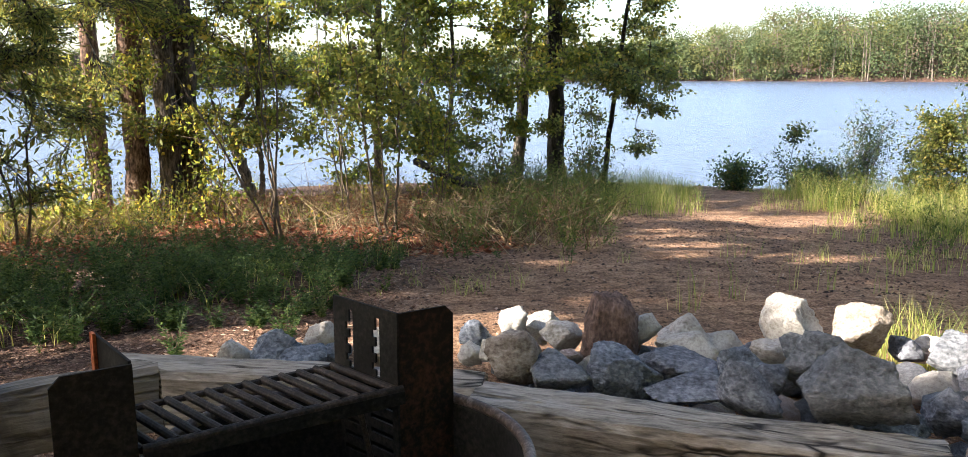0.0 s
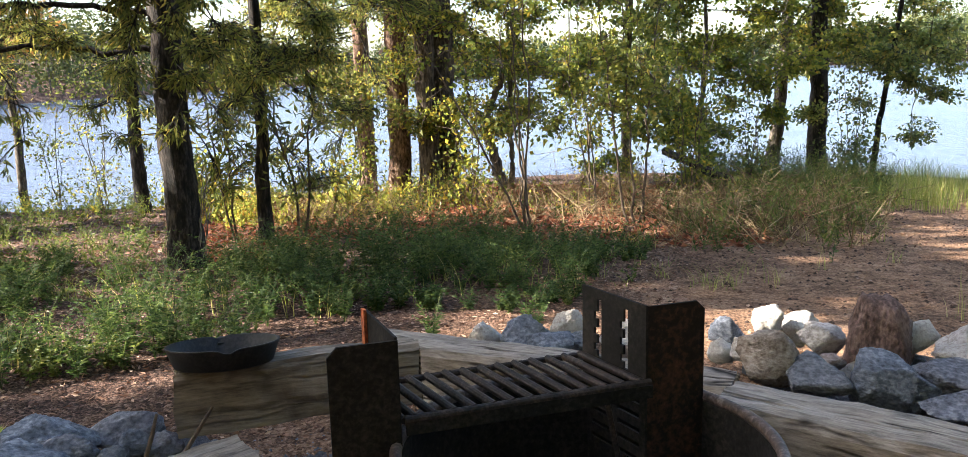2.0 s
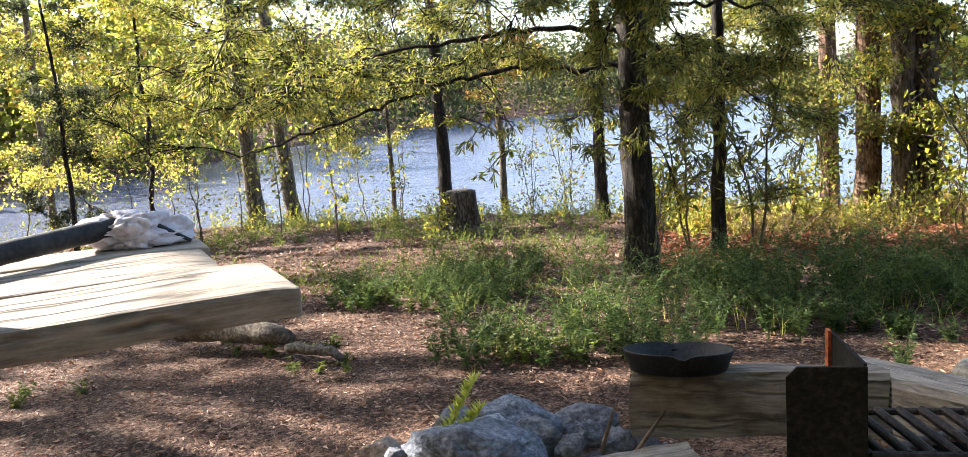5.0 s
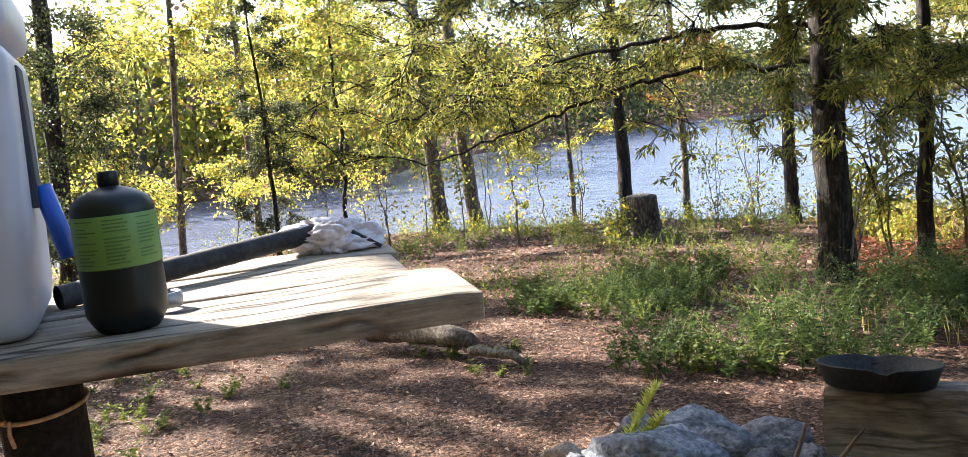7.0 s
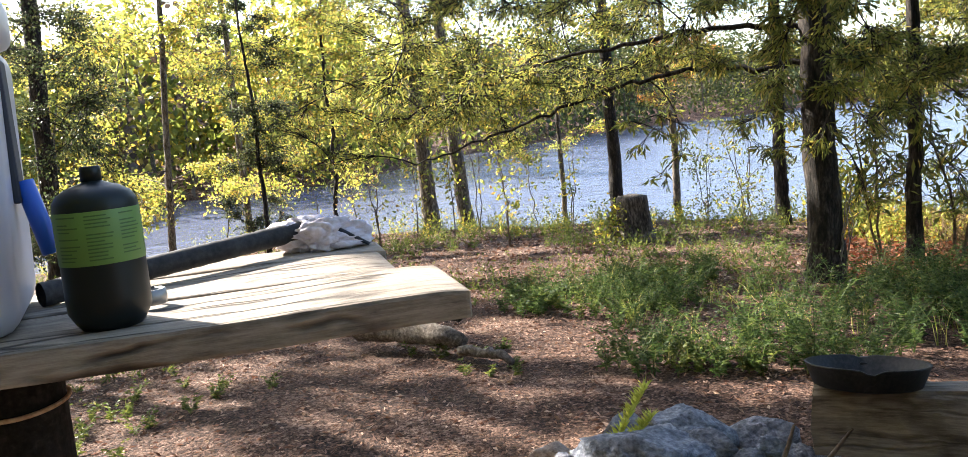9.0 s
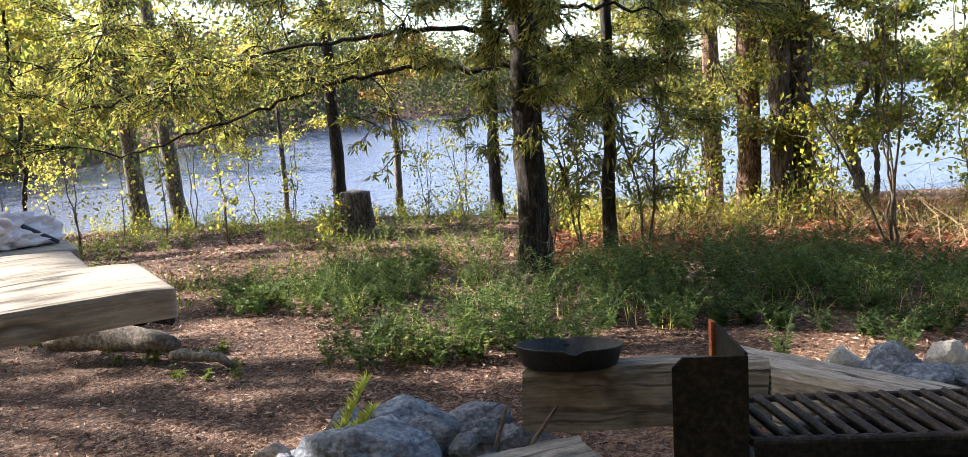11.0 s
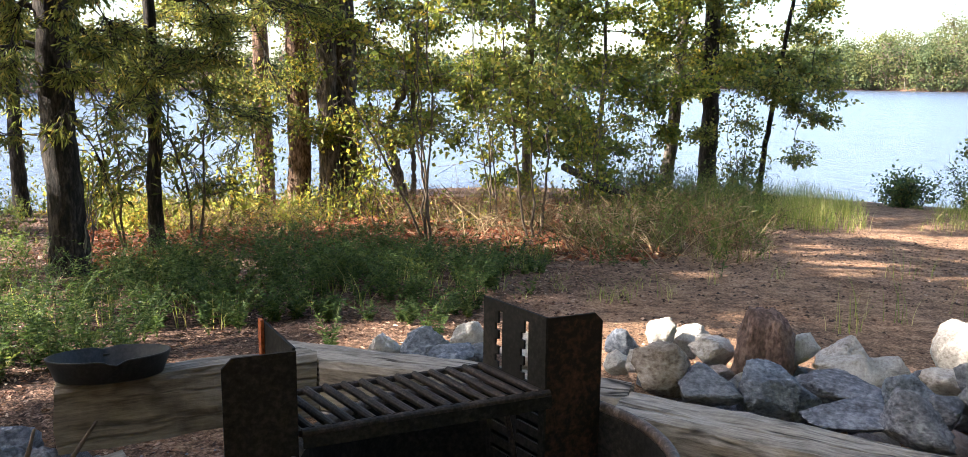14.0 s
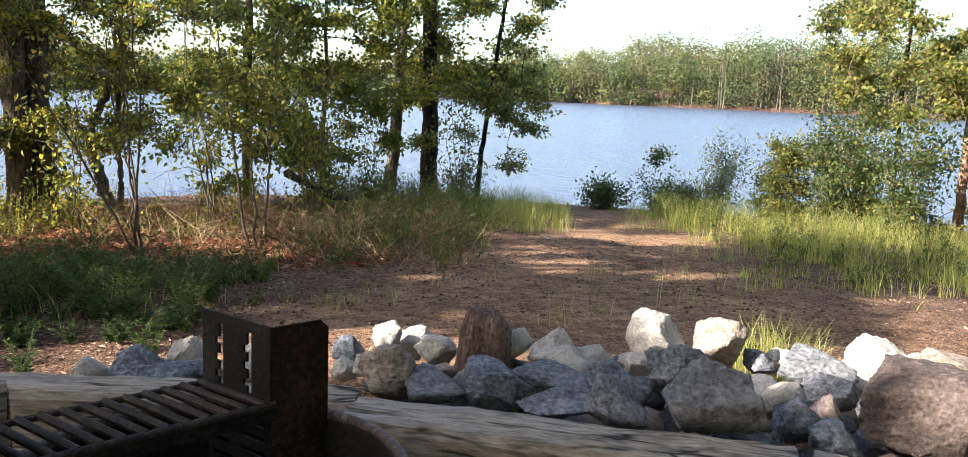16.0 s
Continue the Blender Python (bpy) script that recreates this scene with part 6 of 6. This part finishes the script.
def tall_grass(name, p, height, label, width=0.006, lean=0.4):
    per = 7
    q = np.repeat(p, per, 0) + rng.normal(0, 0.035, (len(p) * per, 3)) * [1, 1, 0]
    tall = np.array([0.85 + 0.8 * noise.noise((a[0] * 1.1, a[1] * 1.1, 12)) for a in q]).clip(0.3, 1.6)
    v, f = blades(q, height * tall, width, rng, lean)
    tagged(new(name, mesh(name, v, f, M["grass"])), label, "grass", kind="stuff")


def beside_path(x, y):
    return x > 3.0 + 0.12 * (y - 7) + 0.6 * fbm(x, y, 0.7, 3)


tall_grass("tall_grass", scatter(2400, -42, -17, 6.8, 13.8, rng, lambda x, y: beside_path(x - 0.5, y) and noise.noise((x * 1.3, y * 1.3, 4)) > -0.1), 0.42, "tall sunlit yellow-green grass beside the path", 0.005, 0.55)
tall_grass("short_grass", scatter(1500, -42, -16, 5.6, 13.8, rng, lambda x, y: beside_path(x + 0.1, y) and noise.noise((x * 1.6, y * 1.6, 9)) > -0.1), 0.22, "short mixed grass at the path's edge", 0.005, 0.7)
weeds("path_weeds", scatter(130, -42, -17, 6.5, 13, rng, lambda x, y: beside_path(x - 0.2, y)), 0.4, rng, "weed_light", "mixed weeds in the grass by the path", 7, 0.05, 10, 0.18, 0.3)
tall_grass("grass_tuft", scatter(620, -14.5, -5, 8.6, 13.4, rng, lambda x, y: x < 0.25 * y + 0.3 * noise.noise((x, y, 3))), 0.4, "tufts of tall grass at the edge of the path", 0.005, 0.6)
tall_grass("shade_grass", scatter(260, -10, 24, 4.2, 7.4, rng, patchy(0.8, 0.1)), 0.22, "thin grass at the edge of the weeds", 0.0035, 1.3)
tall_grass("rock_grass", scatter(110, -32, -23.5, 2.95, 3.5, rng, patchy(2.5, -0.05)), 0.3, "grass tufts growing behind the rocks", 0.005, 0.6)
tall_grass("path_grass", scatter(60, -36, -4, 3.3, 6.5, rng, patchy(1.2, 0.2)), 0.26, "stray grass shoots on the bare path", 0.004, 0.5)
tall_grass("weed_grass", scatter(90, 6, 58, 3.3, 6.0, rng, weedy), 0.3, "grass blades among the weeds", 0.004, 0.9)


sprigs("seedlings", scatter(130, 56, 92, 2.7, 5.0, rng, patchy(1.2, 0.05, 7)), 0.1, rng, "weed_light", "small seedlings on the bare ground", 4, 6, 0.03, 0.45)


def flat_litter(name, p, length, width, mat, label, lift=0.012):
    """Loose pieces lying on the ground."""
    n = len(p)
    way = rng.normal(0, 1, (n, 3)) * [1, 1, 0.22]
    v, f = leaves(p + [0, 0, lift], way, length, width, rng, fold=0.3)
    tagged(new(name, mesh(name, v, f, M[mat])), label, "litter", kind="stuff")


flat_litter("leaf_litter", scatter(36000, -40, 96, 1.9, 7.5, rng, lambda x, y: x < -0.2 or rng.uniform() < 0.15), 0.03, 0.012, "straw", "dead leaves and bark chips strewn on the ground")
flat_litter("leaf_litter", scatter(12000, 35, 96, 6.0, 15.0, rng), 0.06, 0.035, "straw", "brown dead leaves under the trees")
STRAW = lambda x, y: -math.degrees(math.atan2(x, y)) + 12 * fbm(x, y, 0.5, 3) > -3 and math.hypot(x, y) > 5.9 + 0.8 * fbm(x, y, 0.8, 2)
flat_litter("pine_straw", scatter(26000, -14, 36, 5.4, 11.5, rng, STRAW), 0.12, 0.007, "needles", "reddish pine straw covering the bank", 0.02)
flat_litter("pine_straw", scatter(9000, -14, 36, 5.4, 11.5, rng, STRAW), 0.07, 0.04, "needles", "reddish dead leaves on the bank", 0.02)


def dry_brush(name, p, height, label):
    """Dead twigs and stalks standing and leaning in a tangle."""
    h = Heap()
    for q in p:
        a = rng.uniform(0, 2 * np.pi)
        t = rng.uniform(0.3, 1.1)
        d = np.array([math.cos(a) * t, math.sin(a) * t, rng.uniform(0.35, 1.0)]) * height * rng.uniform(0.5, 1.2)
        m = q + d * 0.5 + rng.normal(0, 0.06, 3)
        e = q + d * [1.1, 1.1, 0.85]
        h.add(*tube([q, m, e], [0.0045, 0.003, 0.0015], 3))
        for _ in range(3):
            s = q + (e - q) * rng.uniform(0.3, 0.95)
            h.add(*tube([s, s + rng.normal(0, 0.12, 3) * height * 2], [0.002, 0.001], 3))
    tagged(new(name, h.mesh(name, M["dry_stalk"])), label, "brush", kind="stuff")


dry_brush("dry_brush", scatter(950, 6, 30, 6.8, 9.8, rng, patchy(0.7, -0.05, 2)), 0.42, "tangle of dead reddish twigs below the pines")
dry_brush("dry_brush", scatter(800, -9, 9, 6.8, 12.5, rng, patchy(0.6, -0.1, 8)), 0.45, "dry brown brush beside the path")
dry_brush("dry_brush", scatter(520, -9, 4, 5.6, 9.0, rng, lambda x, y: x < 0.13 * y), 0.36, "dry brown brush beside the path")
weeds("bank_brush", scatter(130, -9, 4, 5.8, 10.0, rng, lambda x, y: x < 0.15 * y), 0.42, rng, "weed_light", "weedy thicket at the path's edge", 6, 0.055, 9, 0.2, 0.22)
dry_brush("dry_brush", scatter(420, 25, 36, 5.8, 9, rng, patchy(0.6, 0.0, 3)), 0.35, "dead twigs round the oak trunks")


def clods(name, p, size, mat, label):
    """Loose clods and pebbles, eight-sided lumps."""
    n = len(p)
    v0 = np.array([[1, 0, 0], [-1, 0, 0], [0, 1, 0], [0, -1, 0], [0, 0, 1], [0, 0, -1.0]])
    f0 = np.array([[0, 2, 4], [2, 1, 4], [1, 3, 4], [3, 0, 4], [2, 0, 5], [1, 2, 5], [3, 1, 5], [0, 3, 5]])
    a = rng.uniform(0, 2 * np.pi, n)
    rot = np.stack([np.stack([np.cos(a), -np.sin(a), 0 * a], -1), np.stack([np.sin(a), np.cos(a), 0 * a], -1), np.stack([0 * a, 0 * a, 1 + 0 * a], -1)], 1)
    s = size * rng.uniform(0.35, 1.2, (n, 1, 1)) * rng.uniform(0.6, 1.2, (n, 1, 3)) * [1, 1, 0.6]
    v = np.einsum("nij,nkj->nki", rot, v0[None] * s * rng.uniform(0.8, 1.2, (n, 6, 1))) + (p + [0, 0, size * 0.2])[:, None]
    tagged(new(name, mesh(name, v.reshape(-1, 3), (np.arange(n)[:, None, None] * 6 + f0[None]).reshape(-1, 3), M[mat])), label, "clods", kind="stuff")


clods("dirt_clods", scatter(20000, -40, 14, 2.9, 9.0, rng, lambda x, y: noise.noise((x * 1.1, y * 1.1, 5)) + rng.uniform(-0.5, 0.5) > -0.1), 0.021, "clod", "dark dirt clods and bark bits on the path")
clods("dirt_clods", scatter(4000, 30, 96, 1.9, 6.0, rng), 0.013, "clod", "dark bark bits on the bare ground")
clods("gravel", scatter(1600, 24, 40, 1.55, 2.2, rng), 0.022, "rock_grey", "pale gravel under the short timber")
clods("gravel", scatter(5000, 8, 42, 1.5, 2.35, rng), 0.013, "rock_slate", "grey gravel in the fire pit surround")


def dead_vine():
    """Pale dry vine stems twisted round the foot of the willow oak."""
    q = np.random.default_rng(21)
    h = Heap()
    for k in range(7):
        c, a0 = polar(36.2, 5.6), q.uniform(1.6, 4.4)
        n = 14
        s = np.linspace(0, 1, n)
        a = a0 + q.uniform(-1.2, 1.2) * s + np.cumsum(q.normal(0, 0.09, n))
        r = 0.12 + 0.05 * s + np.abs(np.cumsum(q.normal(0, 0.008, n)))
        p = np.stack([c.x + r * np.cos(a - math.pi / 2 + 0.6 - 1.6), c.y + r * np.sin(a - math.pi / 2 + 0.6 - 1.6), ground_z(c.x, c.y) - 0.02 + s * q.uniform(0.35, 0.75)], -1)
        h.add(*tube(p, np.linspace(0.006, 0.002, n), 5))
    tagged(new("dead_vine", h.mesh("dead_vine", M["dead_wood"], True)), "pale dry vine twisted round the oak's foot", "vine")


dead_vine()


def goldenrod():
    """A bright young weed growing between the rocks: stems set with narrow leaves."""
    b = Vector((-1.585, 1.235, 0.0))
    ob = thing("weed_plant", Matrix.Translation(b), "bright yellow-green weed growing between the rocks", "weed")
    for dx, dy, h in ((0.09, 0.108, 0.37), (0.1, 0.12, 0.3), (0.075, 0.09, 0.26), (0.03, 0.035, 0.24)):
        t = np.linspace(0, 1, 12)
        p = np.stack([dx * t**1.8, dy * t**1.8, h * t - 0.02], -1)
        hp = Heap()
        hp.add(*tube(p, np.linspace(0.004, 0.0015, 12), 5))
        n = 380
        u = rng.uniform(0.3, 1.0, n)
        at = np.stack([np.interp(u, t, p[:, c]) for c in range(3)], -1)
        a = rng.uniform(0, 2 * np.pi, n)
        way = np.stack([np.cos(a), np.sin(a), 1.1 + 0 * a], -1)
        hp.add(*leaves(at, way, 0.03, 0.006, rng))
        part("stem", hp.mesh("stem", M["sprout"]), None, ob)


goldenrod()
for a, b in (((-1.25, 1.51, 0.17), (-1.235, 1.545, 0.268)), ((-1.18, 1.55, 0.17), (-1.125, 1.6, 0.272))):
    v, f = tube([a, np.add(a, b) / 2 + [0.004, 0, 0.006], b], [0.0055, 0.005, 0.003], 6)
    tagged(new("stick", mesh("stick", v, f, M["twig"], True)), "broken stick leaning on the timber", "stick", "sticks by the timber")
